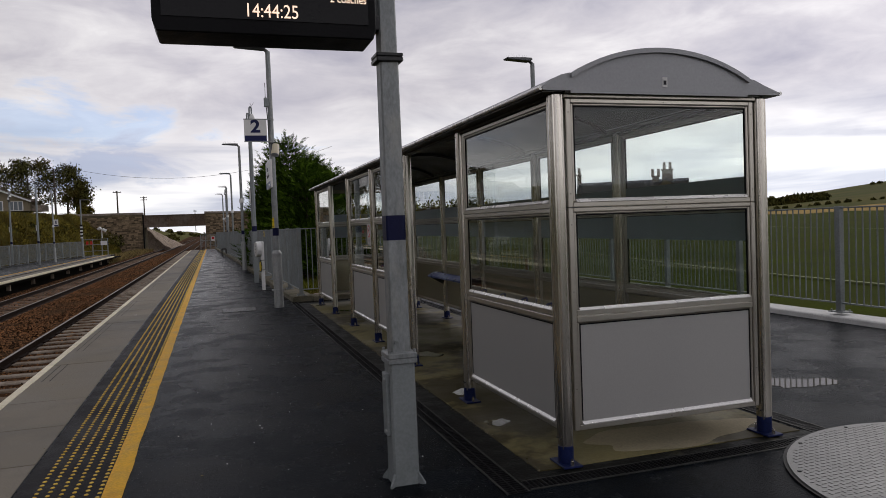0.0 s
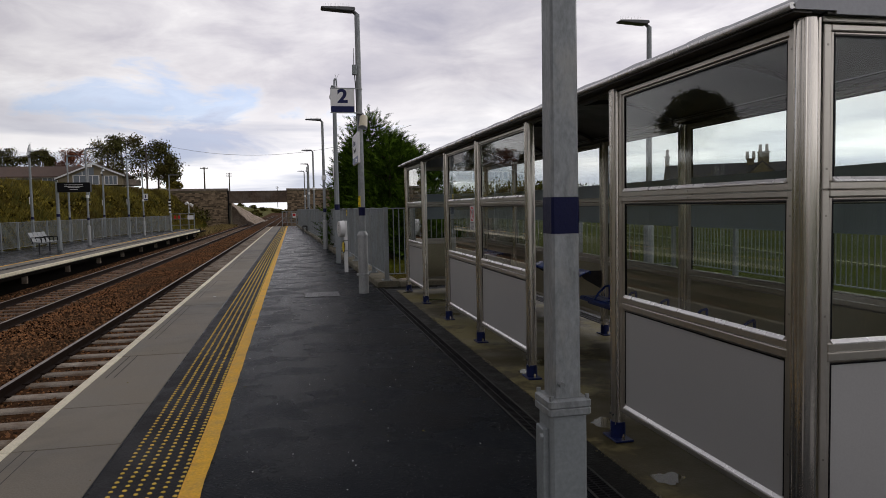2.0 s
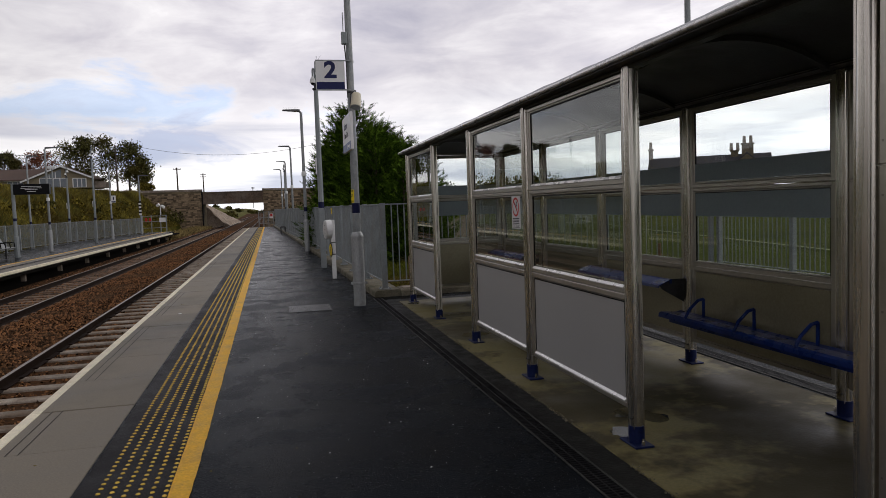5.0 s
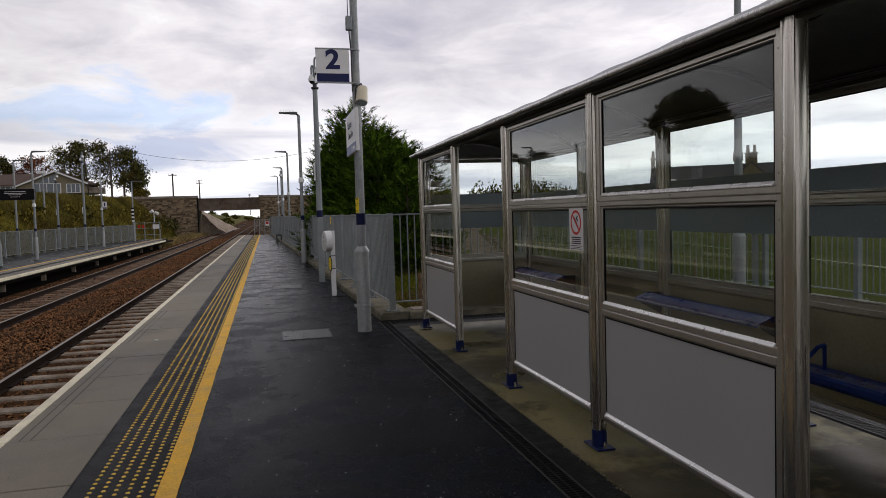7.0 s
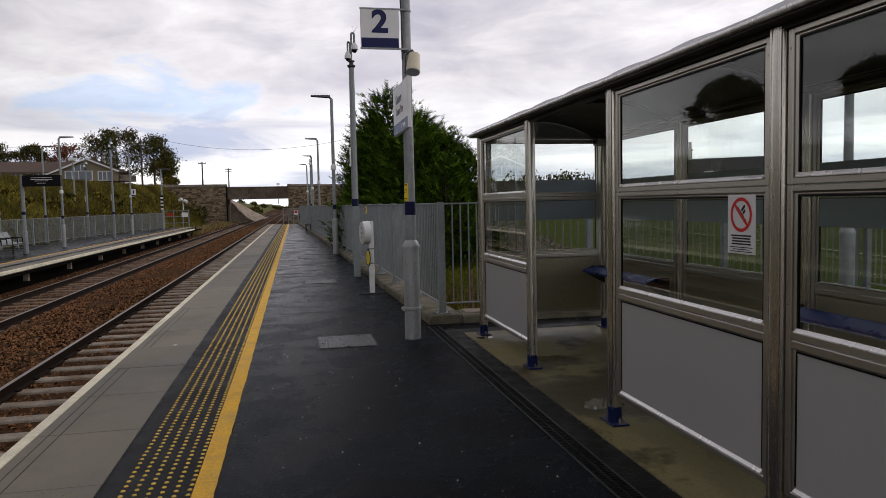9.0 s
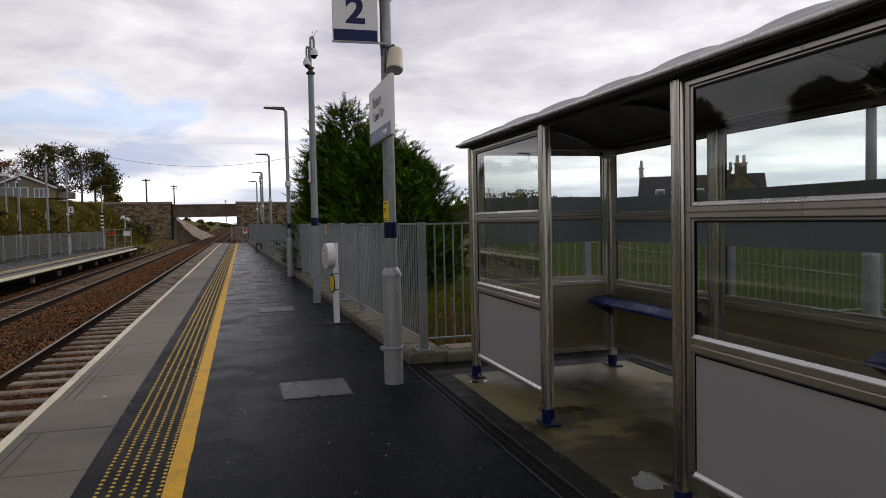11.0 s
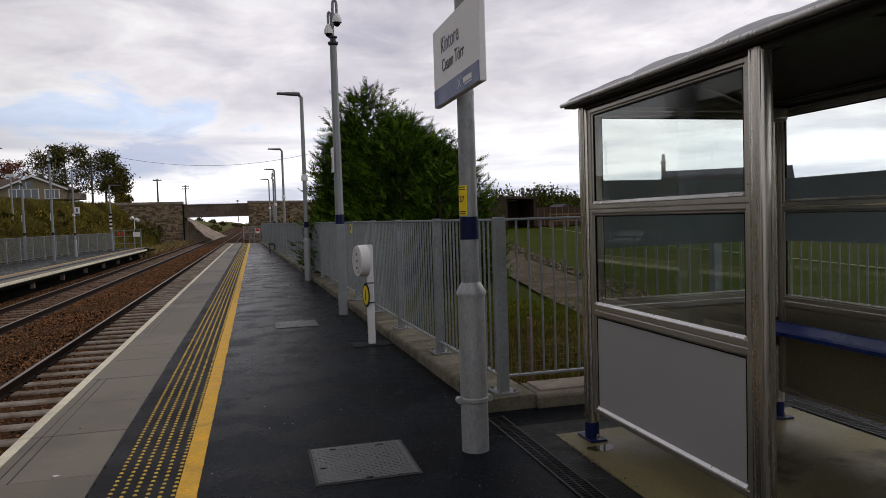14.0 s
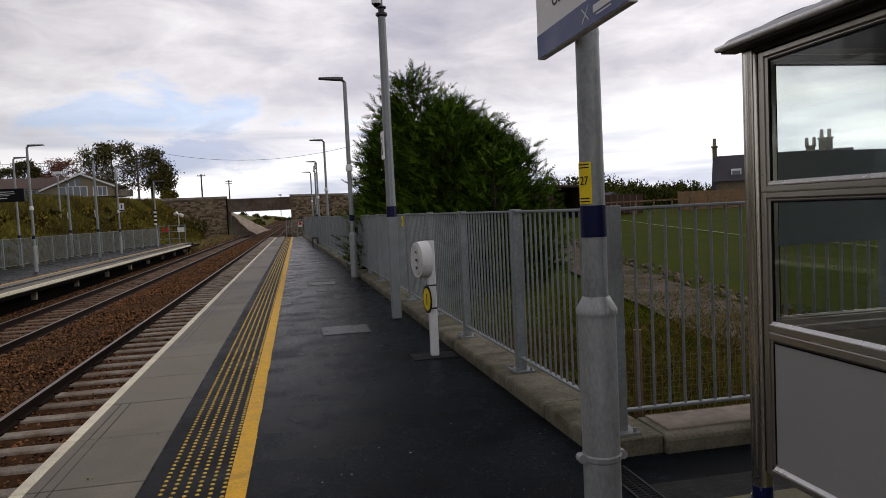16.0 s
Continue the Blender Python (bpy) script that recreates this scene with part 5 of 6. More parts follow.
leg = done("support", bm, SLEEPER)
sp = thing("platform_supports", P1X - 0.35, 0, P1Z, "short pale concrete supports under the platform edge", "supports")
for k in range(-2, 15):
    part("support", leg, SLEEPER, sp, loc=(0, 2 + 4.6 * k, 0))
f1pts = [(f1x(y), y) for y in np.arange(4, 70.5, 2.0)]
f1 = fence_run("opposite_fence", f1pts, "grey steel bar fence along the opposite platform", 0, "fences of the opposite platform", P1Z - 0.12)
bm = N()
for a, b in zip(f1pts, f1pts[1:]):
    C(bm, (a[0] - 0.1, a[1], 0.0), (b[0] - 0.1, b[1], 0.0), 0.10, 0.10, 6)
part("plinth", bm, KERB, f1)

GF = "lamp columns on the opposite platform"
lamp(-9.1, 40.9, P1Z, 5.2, 1, GF, arm=0.65)
lamp(-9.23, 56.2, P1Z, 5.4, 1, GF, arm=0.65)
lamp(-11.7, 46.8, P1Z, 5.25, 1, GF, speaker=False)
camera_mast(-9.15, 50.9, P1Z, 5.4, "camera masts")
camera_mast(-11.9, 41.0, P1Z, 4.75, "camera masts")
camera_mast(-11.55, 54.4, P1Z, 4.4, "camera masts")
ns = thing("platform_number_sign", -9.23, 56.1, P1Z, "small white sign plate on the far lamp column", "sign")
bm = N()
B(bm, 0.06, 0.36, -0.015, 0.015, 2.62, 3.12)
part("plate", bm, SIGNWHITE, ns, bevel=0.004)
bm = N()
B(bm, 0.17, 0.25, -0.018, -0.015, 2.80, 3.04)
B(bm, 0.07, 0.35, -0.018, -0.015, 2.64, 2.72)
part("mark", bm, NAVYINK, ns)
d1 = thing("information_display_post", -9.2, 36.2, P1Z, "grey post carrying a dark departure display on the far platform", "display")
bm = N()
ring_profile(bm, [(0, 0.11), (0.9, 0.105), (0.95, 0.08), (3.25, 0.07)])
part("post", bm, GALVD, d1)
bm = N()
ring_profile(bm, [(1.60, 0.083), (1.73, 0.082)])
part("navy_band", bm, NAVY, d1)
bm = N()
B(bm, 0.05, 1.5, -0.14, 0.14, 2.76, 3.22)
c1 = part("display_case", bm, BLACK, d1, "black display casing", bevel=0.01)
bm = N()
for z, w in ((3.10, 0.40), (3.03, 0.42), (2.97, 0.25), (2.88, 0.18)):
    B(bm, 0.78 - w, 0.78 + w, -0.147, -0.14, z, z + 0.018)
part("lit_lines", bm, SIGNWHITE, c1)
b1 = thing("platform_bench", -9.6, 34.8, P1Z, "grey metal bench with dark armrests on the opposite platform", "bench")
for k in range(4):
    bm = N()
    prism(bm, [(0.0, 0.48), (0.45, 0.45), (0.47, 0.47), (0.05, 0.52), (-0.14, 0.92), (-0.18, 0.92)], "y", k * 0.55 - 1.1, k * 0.55 - 0.6)
    part("seat", bm, GALV, b1)
for k in range(5):
    bm = N()
    tube(bm, [(0.05, k * 0.55 - 1.12, 0.45), (-0.02, k * 0.55 - 1.12, 0.70), (0.40, k * 0.55 - 1.12, 0.68), (0.42, k * 0.55 - 1.12, 0.45)], 0.02, 6)
    part("armrest", bm, BLACK, b1)
for yy in (-0.7, 0.7):
    bm = N()
    B(bm, 0.15, 0.21, yy - 0.03, yy + 0.03, 0.0, 0.44)
    part("leg", bm, DGREY, b1)
st = thing("striped_post", -9.14, 67.5, P1Z, "grey mast with black and white marker plates", "post")
bm = N()
ring_profile(bm, [(0, 0.11), (1.1, 0.1), (1.15, 0.07), (5.05, 0.05)], 12)
part("mast", bm, GALV, st)
for k in range(4):
    bm = N()
    B(bm, -0.10, 0.10, -0.14, -0.11, 1.66 + 0.30 * k, 1.81 + 0.30 * k)
    part("white_plate", bm, SIGNWHITE, st)
    bm = N()
    B(bm, -0.10, 0.10, -0.14, -0.11, 1.81 + 0.30 * k, 1.96 + 0.30 * k)
    part("dark_plate", bm, BLACK, st)
bm = N()
B(bm, -0.05, 0.8, -0.08, 0.08, 5.03, 5.10)
part("lantern", bm, LAMPHEAD, st)
g1 = thing("end_gate", -8.2, P1_END - 0.4, P1Z, "grey barrier with warning notices at the far platform end", "gate")
bm = N()
for x in (-1.6, -0.8, 0.0, 0.5):
    B(bm, x - 0.04, x + 0.04, -0.04, 0.04, 0, 1.6)
for z in (0.4, 1.0, 1.5):
    B(bm, -1.6, 0.5, -0.02, 0.02, z, z + 0.05)
part("gate_frame", bm, FENCE, g1)
for x in (-1.25, -0.9):
    bm = N()
    B(bm, x - 0.10, x + 0.10, -0.06, -0.03, 1.05, 1.35)
    part("notice", bm, RED, g1)
bm = N()
B(bm, -0.1, 0.45, -0.06, -0.03, 0.95, 1.35)
part("notice_plate", bm, SIGNWHITE, g1)
bm = N()
C(bm, (0.05, 0, 1.6), (0.05, 0, 2.5), 0.04, 0.04, 8)
part("mast", bm, WHITE, g1)
for fa, fb in (((-0.25, 0, 2.45), (-0.02, -0.1, 2.6)), ((0.15, 0, 2.45), (0.42, -0.1, 2.3))):
    bm = N()
    C(bm, fa, fb, 0.12, 0.14, 10)
    part("floodlight", bm, WHITE, g1)
lm = thing("lineside_lamp", -15.5, 66.0, 2.2, "slim grey lamp column on the grassy bank", "lamp")
lm.location.z = ground_z(-15.5, 66)
bm = N()
ring_profile(bm, [(0, 0.08), (3.3, 0.05)], 10)
part("column", bm, GALV, lm)
bm = N()
B(bm, -0.3, 0.3, -0.1, 0.1, 3.25, 3.45)
part("lantern", bm, WHITE, lm)

# ---------------------------------------------------------------- road bridge over the tracks
BY = 118.0
br = thing("road_bridge", 0, BY, 0, "old road bridge with rusty girders on rough stone abutments", "bridge")
bm = N()
prism(bm, [(-8.4, -1.3), (-8.4, 4.75), (-20.5, 5.05), (-24, 5.0), (-24, -1.3)], "y", 0, 7)
part("left_abutment", bm, MASONRY, br)
bm = N()
prism(bm, [(0.85, -1.3), (0.85, 4.75), (12, 4.5), (12, -1.3)], "y", 0, 7)
part("right_abutment", bm, MASONRY, br)
for x0, x1, z0, z1 in ((-20.5, -8.3, 4.9, 5.0), (0.75, 12, 4.60, 4.85)):
    bm = N()
    prism(bm, [(x0, z1 - 0.22), (x1, z1 - 0.27), (x1, z1 + (0.05 if x1 < 0 else -0.1)), (x0, z1 + 0.1)], "y", -0.12, 0.5)
    part("coping", bm, PALESTONE, br)
# courses of stone, proud of the wall face
rnd = random.Random(3)
cv = N()
for x0, x1 in ((-20.0, -8.45), (0.9, 11.5)):
    for r in range(24):
        z = -1.2 + r * 0.235
        x = x0 - rnd.uniform(0, 0.5)
        while x < x1:
            w = rnd.uniform(0.25, 0.7)
            a, b = max(x, x0), min(x + w, x1)
            if b - a > 0.15 and z < 4.35:
                B(cv, a + 0.015, b - 0.015, -rnd.uniform(0.02, 0.10), 0.05, z + 0.012, z + 0.222)
            x += w
part("stonework", cv, M("squared granite stones", (0.185, 0.137, 0.088), 0.9, var=0.3, scale=0.9, fine=4, island=0.9, bump=0.4), br, kind="stuff")
bm = N()
B(bm, -8.6, 1.0, 0.3, 0.42, 2.75, 4.55)
part("girder_web", bm, GIRDER, br)
bm = N()
B(bm, -8.6, 1.0, 0.1, 0.62, 2.70, 2.80)
B(bm, -8.6, 1.0, 0.1, 0.62, 4.52, 4.62)
part("girder_flange", bm, GIRDER, br)
for x in np.arange(-8.2, 1.0, 0.72):
    bm = N()
    B(bm, x - 0.04, x + 0.04, 0.12, 0.32, 2.80, 4.52)
    part("stiffener", bm, GIRDER, br)
bm = N()
B(bm, -8.6, 1.0, 0.6, 6.5, 2.75, 3.1)
part("deck", bm, GIRDER, br)
bm = N()
C(bm, (-8.35, -0.15, -1.3), (-8.35, -0.15, 4.7), 0.10, 0.10, 8)
part("drain_pipe", bm, BLACK, br, "dark rain pipe")
sl = thing("stone_cutting_slope", -6.1, BY + 8, -1.2, "pale rubble and earth slope beyond the bridge", "slope")
sv, sf = [], []
for k in range(41):
    for i in range(15):
        u, y = i / 14, k * 1.1
        hgt = 4.7 - 0.05 * y
        n = 0.30 * noise.noise(Vector((u * 5, y * 0.55, 4))) + 0.14 * noise.noise(Vector((u * 16, y * 1.9, 9)))
        sv.append((-3.4 + 5.0 * u + 0.02 * y + n * 0.5, y, hgt * (1 - u) ** 1.15 - 0.1 + n))
for k in range(40):
    for i in range(14):
        sf.append((k * 15 + i, k * 15 + i + 1, (k + 1) * 15 + i + 1, (k + 1) * 15 + i))
foot = len(sv)
sv += [(sv[i][0], 0.0, -0.4) for i in range(15)]
sf += [(i, foot + i, foot + i + 1, i + 1) for i in range(14)]
pydata("stone_face", sv, sf, EARTH, sl)

sg = thing("railway_signal", 1.6, 175, -1.3, "slim grey signal post showing a green light", "signal")
bm = N()
C(bm, (0, 0, 0), (0, 0, 4.1), 0.07, 0.06, 8)
part("post", bm, GALVD, sg)
bm = N()
prism(bm, [(-0.22, 3.6), (0.22, 3.6), (0.22, 4.4), (0.12, 4.55), (-0.12, 4.55), (-0.22, 4.4)], "y", -0.16, -0.02)
part("head", bm, BLACK, sg)
bm = N()
C(bm, (0, -0.20, 3.85), (0, -0.16, 3.85), 0.11, 0.11, 12)
part("lens", bm, glow("green signal light", (0.05, 1.0, 0.55), 2.5), sg, "lit green lens")

# ---------------------------------------------------------------- trees


def limb_tree(name, x, y, z, h, spread, mat, label, seed, leaves=2600, leaf=0.3, group="", trunk_h=0.18, skew=0.0):
    """Broad-leaved tree: tapered trunk, forked limbs and a ragged crown of single leaf clumps."""
    rnd = random.Random(seed)
    th = thing(name, x, y, z, label, "tree", group)
    bm = N()
    tips = []
    top = Vector((skew * h, 0, h * 0.92))
    C(bm, (0, 0, -0.3), top * 0.5, h * 0.022, h * 0.013, 8)
    C(bm, top * 0.5, top, h * 0.013, h * 0.003, 6)
    nl = 15
    for k in range(nl):
        t = trunk_h + (0.95 - trunk_h) * (k + rnd.random()) / nl
        a = k * 2.4 + rnd.uniform(-0.4, 0.4)
        ln = h * spread * 0.62 * math.sin(math.pi * min(1, 0.22 + 0.75 * (t - trunk_h) / (1 - trunk_h))) * rnd.uniform(0.6, 1.25)
        p = top * t
        d = Vector((math.cos(a), math.sin(a), rnd.uniform(0.25, 0.8))).normalized()
        q = p + d * ln
        C(bm, p, q, h * 0.008, h * 0.003, 5, False)
        tips += [q, p + d * ln * 0.65]
        for _ in range(3):
            e = q + (d + Vector((rnd.uniform(-0.9, 0.9), rnd.uniform(-0.9, 0.9), rnd.uniform(-0.3, 0.8)))).normalized() * ln * 0.4
            C(bm, q - d * ln * 0.3, e, h * 0.003, h * 0.001, 4, False)
            tips.append(e)
    tips.append(top)
    part("trunk", bm, BARK, th)
    v, f = [], []
    for _ in range(leaves):
        c = rnd.choice(tips)
        s = h * 0.06
        p = c + Vector((rnd.gauss(0, s), rnd.gauss(0, s), rnd.gauss(0, s * 0.8)))
        q = Euler((rnd.uniform(0, 6), rnd.uniform(0, 6), rnd.uniform(0, 6))).to_matrix()
        b = len(v)
        l = leaf * rnd.uniform(0.6, 1.5)
        for u, w in ((-1, 0), (-0.2, -0.6), (1, 0), (0.1, 0.65)):
            t = p + q @ Vector((u * l, w * l, rnd.uniform(-0.2, 0.2) * l))
            v.append((t.x, t.y, t.z))
        f.append((b, b + 1, b + 2, b + 3))
    pydata("crown", v, f, mat, th)
    return th


def conifer(name, x, y, z, stems, seed, label, density=1.0):
    """Bushy cypress clump: several leaders with upswept feathery sprays. stems: (dx, dy, height, radius)."""
    rnd = random.Random(seed)
    th = thing(name, x, y, z, label, "tree")
    bm = N()
    v, f, v2, f2 = [], [], [], []

    def spray(p, d, ln, tip):
        vv, ff = (v2, f2) if tip else (v, f)
        side = d.cross(Vector((rnd.uniform(-1, 1), rnd.uniform(-1, 1), rnd.uniform(-0.3, 1)))).normalized()
        n = 5
        for k in range(n):
            t = k / n
            o = p + d * (ln * t)
            for s in (-1, 1):
                w = ln * (0.42 - 0.3 * t) * rnd.uniform(0.7, 1.2)
                e = o + d * (w * 0.95) + side * (s * w * 0.62)
                m = o + d * (w * 0.55) + side * (s * w * 0.12)
                b = len(vv)
                vv.extend([tuple(o), tuple(e), tuple(m)])
                ff.append((b, b + 1, b + 2))
        b = len(vv)
        e = p + d * ln
        vv.extend([tuple(p + side * 0.012), tuple(e), tuple(p - side * 0.012)])
        ff.append((b, b + 1, b + 2))
    for dx, dy, h, rad in stems:
        C(bm, (dx, dy, -0.4), (dx, dy, h * 0.93), 0.03 * h, 0.01, 7)
        nb = int(h * 62 * density)
        for k in range(nb):
            t = (k + rnd.random()) / nb
            zz = h * (0.04 + 0.93 * t)
            r = rad * (1 - t) ** 0.62 * rnd.uniform(0.72, 1.12) + 0.12
            a = rnd.uniform(0, 2 * math.pi)
            out = Vector((math.cos(a), math.sin(a), 0))
            rise = rnd.uniform(0.25, 0.6) + 0.5 * t
            p0 = Vector((dx, dy, zz))
            if k % 5 == 0:
                C(bm, p0, p0 + out * r * 0.8 + Vector((0, 0, r * rise * 0.6)), 0.018, 0.006, 4, False)
            ns = max(4, int(r * 13))
            for i in range(ns):
                s = (0.25 + 0.75 * (i + rnd.random()) / ns)
                p = p0 + out * (r * s) + Vector((0, 0, rise * r * s * s)) + Vector((rnd.gauss(0, 0.11), rnd.gauss(0, 0.11), rnd.gauss(0, 0.11)))
                d = (out * rnd.uniform(0.5, 1) + Vector((rnd.uniform(-0.6, 0.6), rnd.uniform(-0.6, 0.6), rnd.uniform(0.1, 0.9)))).normalized()
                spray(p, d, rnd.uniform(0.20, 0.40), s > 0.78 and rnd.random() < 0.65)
        for k in range(14):
            zz = h * rnd.uniform(0.86, 1.0)
            spray(Vector((dx + rnd.gauss(0, 0.06), dy + rnd.gauss(0, 0.06), zz)), Vector((rnd.uniform(-0.5, 0.5), rnd.uniform(-0.5, 0.5), 1)).normalized(), rnd.uniform(0.35, 0.6), True)
    part("trunk", bm, BARK, th)
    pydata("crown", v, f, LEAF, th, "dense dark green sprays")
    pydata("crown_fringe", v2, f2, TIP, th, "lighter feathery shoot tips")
    return th


conifer("cypress_clump", 5.1, 27.0, -0.5, [(-0.3, 0.2, 5.6, 1.9), (0.25, -0.3, 4.8, 1.8), (1.0, -1.1, 4.25, 1.5), (-0.75, 0.6, 4.75, 1.1), (0.65, -0.6, 4.75, 1.5), (1.3, -1.6, 3.95, 1.25), (1.8, -2.2, 3.4, 1.0), (0.2, -1.8, 4.3, 1.6), (-0.5, -1.0, 4.0, 1.0), (-1.2, 1.4, 4.3, 0.75), (0.9, -3.0, 3.2, 1.0)], 4,
        "large dark green cypress clump with feathery tops", 1.0)
conifer("cypress_clump", 7.4, 42.0, -0.5, [(-1.2, 0, 4.1, 1.3), (0.2, 0.5, 4.6, 1.5), (1.8, -0.6, 4.0, 1.6), (-2.0, 3.0, 3.4, 1.2)], 9, "dark green cypress hedge beyond the fence", 0.7)

HT = "trees round the bungalow"
limb_tree("garden_tree", -26.6, 131, 5.4, 9.4, 0.58, LEAFD, "dark brownish-green garden tree", 1, 6200, 0.14, HT, skew=-0.03)
limb_tree("garden_tree", -29.6, 133, 5.4, 8.2, 0.6, SHRUB, "thinning autumn tree with bare twigs", 2, 2600, 0.11, HT)
limb_tree("garden_tree", -21.2, 132, 5.0, 9.0, 0.40, LEAFD, "dark garden tree with an uneven crown", 3, 4200, 0.14, HT)
limb_tree("garden_tree", -18.8, 130, 4.8, 6.4, 0.36, LEAFD, "smaller dark tree near the bridge", 4, 4200, 0.15, HT)
limb_tree("garden_tree", -18.0, 128, 4.4, 2.1, 0.7, SHRUB, "yellowish bush near the bridge", 14, 2200, 0.13, HT)
limb_tree("garden_tree", -36.5, 138, 6.2, 6.6, 0.6, LEAFR, "russet tree behind the bungalow", 5, 3000, 0.13, HT)
limb_tree("garden_tree", -42.0, 138, 6.2, 6.6, 0.6, LEAFD, "dark tree behind the bungalow", 6, 4200, 0.15, HT)
limb_tree("garden_tree", -48.0, 138, 6.2, 6.6, 0.6, LEAFD, "dark tree behind the bungalow", 7, 4200, 0.15, HT)
# tall trees further along the opposite bank, mirrored in the shelter glass
OT = "trees along the opposite bank"
for k, (tx, ty, h) in enumerate(((-30, 57.5, 6.4), (-34, 46.5, 5.5), (-27, 33, 4.6), (-32, 21, 5.0), (-30, 7, 5.6))):
    limb_tree("bank_tree", tx, ty, ground_z(tx, ty) - 0.2, h, 0.62, LEAFD, "tall dark broad-leaved tree on the bank", 30 + k, 13000, 0.14, OT)

# ---------------------------------------------------------------- bungalow on the bank
bg = thing("bungalow", -31.0, 126, 6.1, "brown rendered bungalow with a glazed gable and tiled roof", "house")
bm = N()
prism(bm, [(-4.6, 0), (5.2, 0), (5.2, 1.55), (0.9, 3.35), (-4.6, 1.1)], "y", 0, 9)
part("gable_wall", bm, RENDER, bg)
bm = N()
B(bm, -22, -4.6, 2.0, 10, 0, 1.6)
part("long_wall", bm, RENDER, bg)
for pts in ([(0.9, 3.62), (0.9, 3.38), (5.7, 1.36), (5.7, 1.60)], [(0.9, 3.62), (0.9, 3.38), (-5.0, 0.95), (-5.0, 1.18)]):
    bm = N()
    prism(bm, pts, "y", -0.5, 9.4)
    part("roof_slope", bm, TILES, bg)
    bm = N()
    prism(bm, [(p[0], p[1] - (0.02 if k in (1, 2) else 0)) for k, p in enumerate(pts)], "y", -0.62, -0.5)
    part("bargeboard", bm, WHITE, bg, "white bargeboard")
bm = N()
prism(bm, [(1.2, 1.6), (1.2, 1.4), (6, 3.3), (10.8, 1.4), (10.8, 1.6), (6, 3.5)], "x", -22, 0.0)
part("long_roof", bm, TILES, bg, "brown tiled roof")
bm = N()
B(bm, -22, -4.6, 1.55, 1.9, 1.3, 1.5)
part("eaves_board", bm, WHITE, bg)
bm = N()
B(bm, 0.5, 1.1, 4, 4.6, 3.4, 4.1)
part("chimney", bm, HOUSESTONE, bg)


def pane_group(parent, x0, x1, z0, z1, n, y=-0.03, slope=None):
    bm = N()
    B(bm, x0 - 0.08, x1 + 0.08, y - 0.03, y + 0.1, z0 - 0.08, z1 + 0.08)
    w = part("window", bm, WHITE, parent, "white framed window")
    s = (x1 - x0) / n
    for k in range(n):
        bm = N()
        B(bm, x0 + k * s + 0.06, x0 + (k + 1) * s - 0.06, y - 0.05, y - 0.02, z0, z1)
        part("pane", bm, WINDARK, w)


pane_group(bg, -2.3, 1.6, 0.15, 1.55, 4)
bm = N()
prism(bm, [(-2.2, 1.7), (0.85, 1.7), (0.85, 3.0), (0.4, 2.85)], "y", -0.07, 0.0)
part("gable_glass", bm, WINDARK, bg)
bm = N()
for x in (-0.9, 0.0):
    B(bm, x - 0.05, x + 0.05, -0.1, -0.07, 1.6, 2.2 + 0.4 * (x + 1))
part("mullion", bm, WHITE, bg)
pane_group(bg, 2.5, 4.4, 0.15, 1.45, 3)
for x in (-7.5, -11.5, -15.5):
    pane_group(bg, x, x + 2.2, 0.4, 1.3, 3, 1.95)
bm = N()
B(bm, 5.3, 6.9, 1.5, 6, 0, 1.0)
part("porch", bm, PALESTONE, bg, "pale porch")
bm = N()
prism(bm, [(-40, crest(118) + 0.6), (-22, crest(118) + 0.7), (-22, crest(118) - 0.4), (-40, crest(118) - 0.6)], "y", 119, 119.4)
setting("garden_wall", bm, PALESTONE, "pale garden wall along the top of the bank", "wall")

# ---------------------------------------------------------------- telegraph poles and wires


def telegraph(x, y, z, h, bars, lean=0.0):
    th = thing("telegraph_pole", x, y, z, "dark wooden telegraph pole with cross-arms", "telegraph pole", "telegraph poles")
    bm = N()
    C(bm, (0, 0, -0.5), (lean, 0, h), 0.16, 0.11, 8)
    part("pole", bm, BARK, th)
    for k in range(bars):
        bm = N()
        B(bm, lean - 0.7, lean + 0.7, -0.06, 0.06, h - 0.35 - 0.5 * k, h - 0.22 - 0.5 * k)
        part("crossarm", bm, BARK, th)
        for u in (-0.6, -0.2, 0.2, 0.6):
            bm = N()
            C(bm, (lean + u, 0, h - 0.22 - 0.5 * k), (lean + u, 0, h - 0.05 - 0.5 * k), 0.04, 0.03, 6)
            part("insulator", bm, DGREY, th)


telegraph(-20.6, 137, 5.0, 8.7, 1)
telegraph(-21.2, 122, 5.2, 7.2, 0)
telegraph(-14.4, 140, 4.0, 5.8, 1)
telegraph(-12.4, 170, 4.0, 6.2, 2)
telegraph(-5.0, 330, 3.0, 9.0, 2)
wv = N()
for a, b, sag in (((-20.6, 137, 13.5), (22, 120, 15.5), 3.2), ((-20.6, 137, 13.4), (-52, 130, 12.2), 0.8), ((-20.6, 137, 13.1), (-52, 131, 11.6), 0.8)):
    pts = [tuple(np.array(a) * (1 - t) + np.array(b) * t - np.array((0, 0, sag * 4 * t * (1 - t)))) for t in np.linspace(0, 1, 17)]
    tube(wv, pts, 0.025, 4)
tagged(part("overhead_wires", wv, DGREY), "thin sagging overhead wires", "wires", "", "stuff")

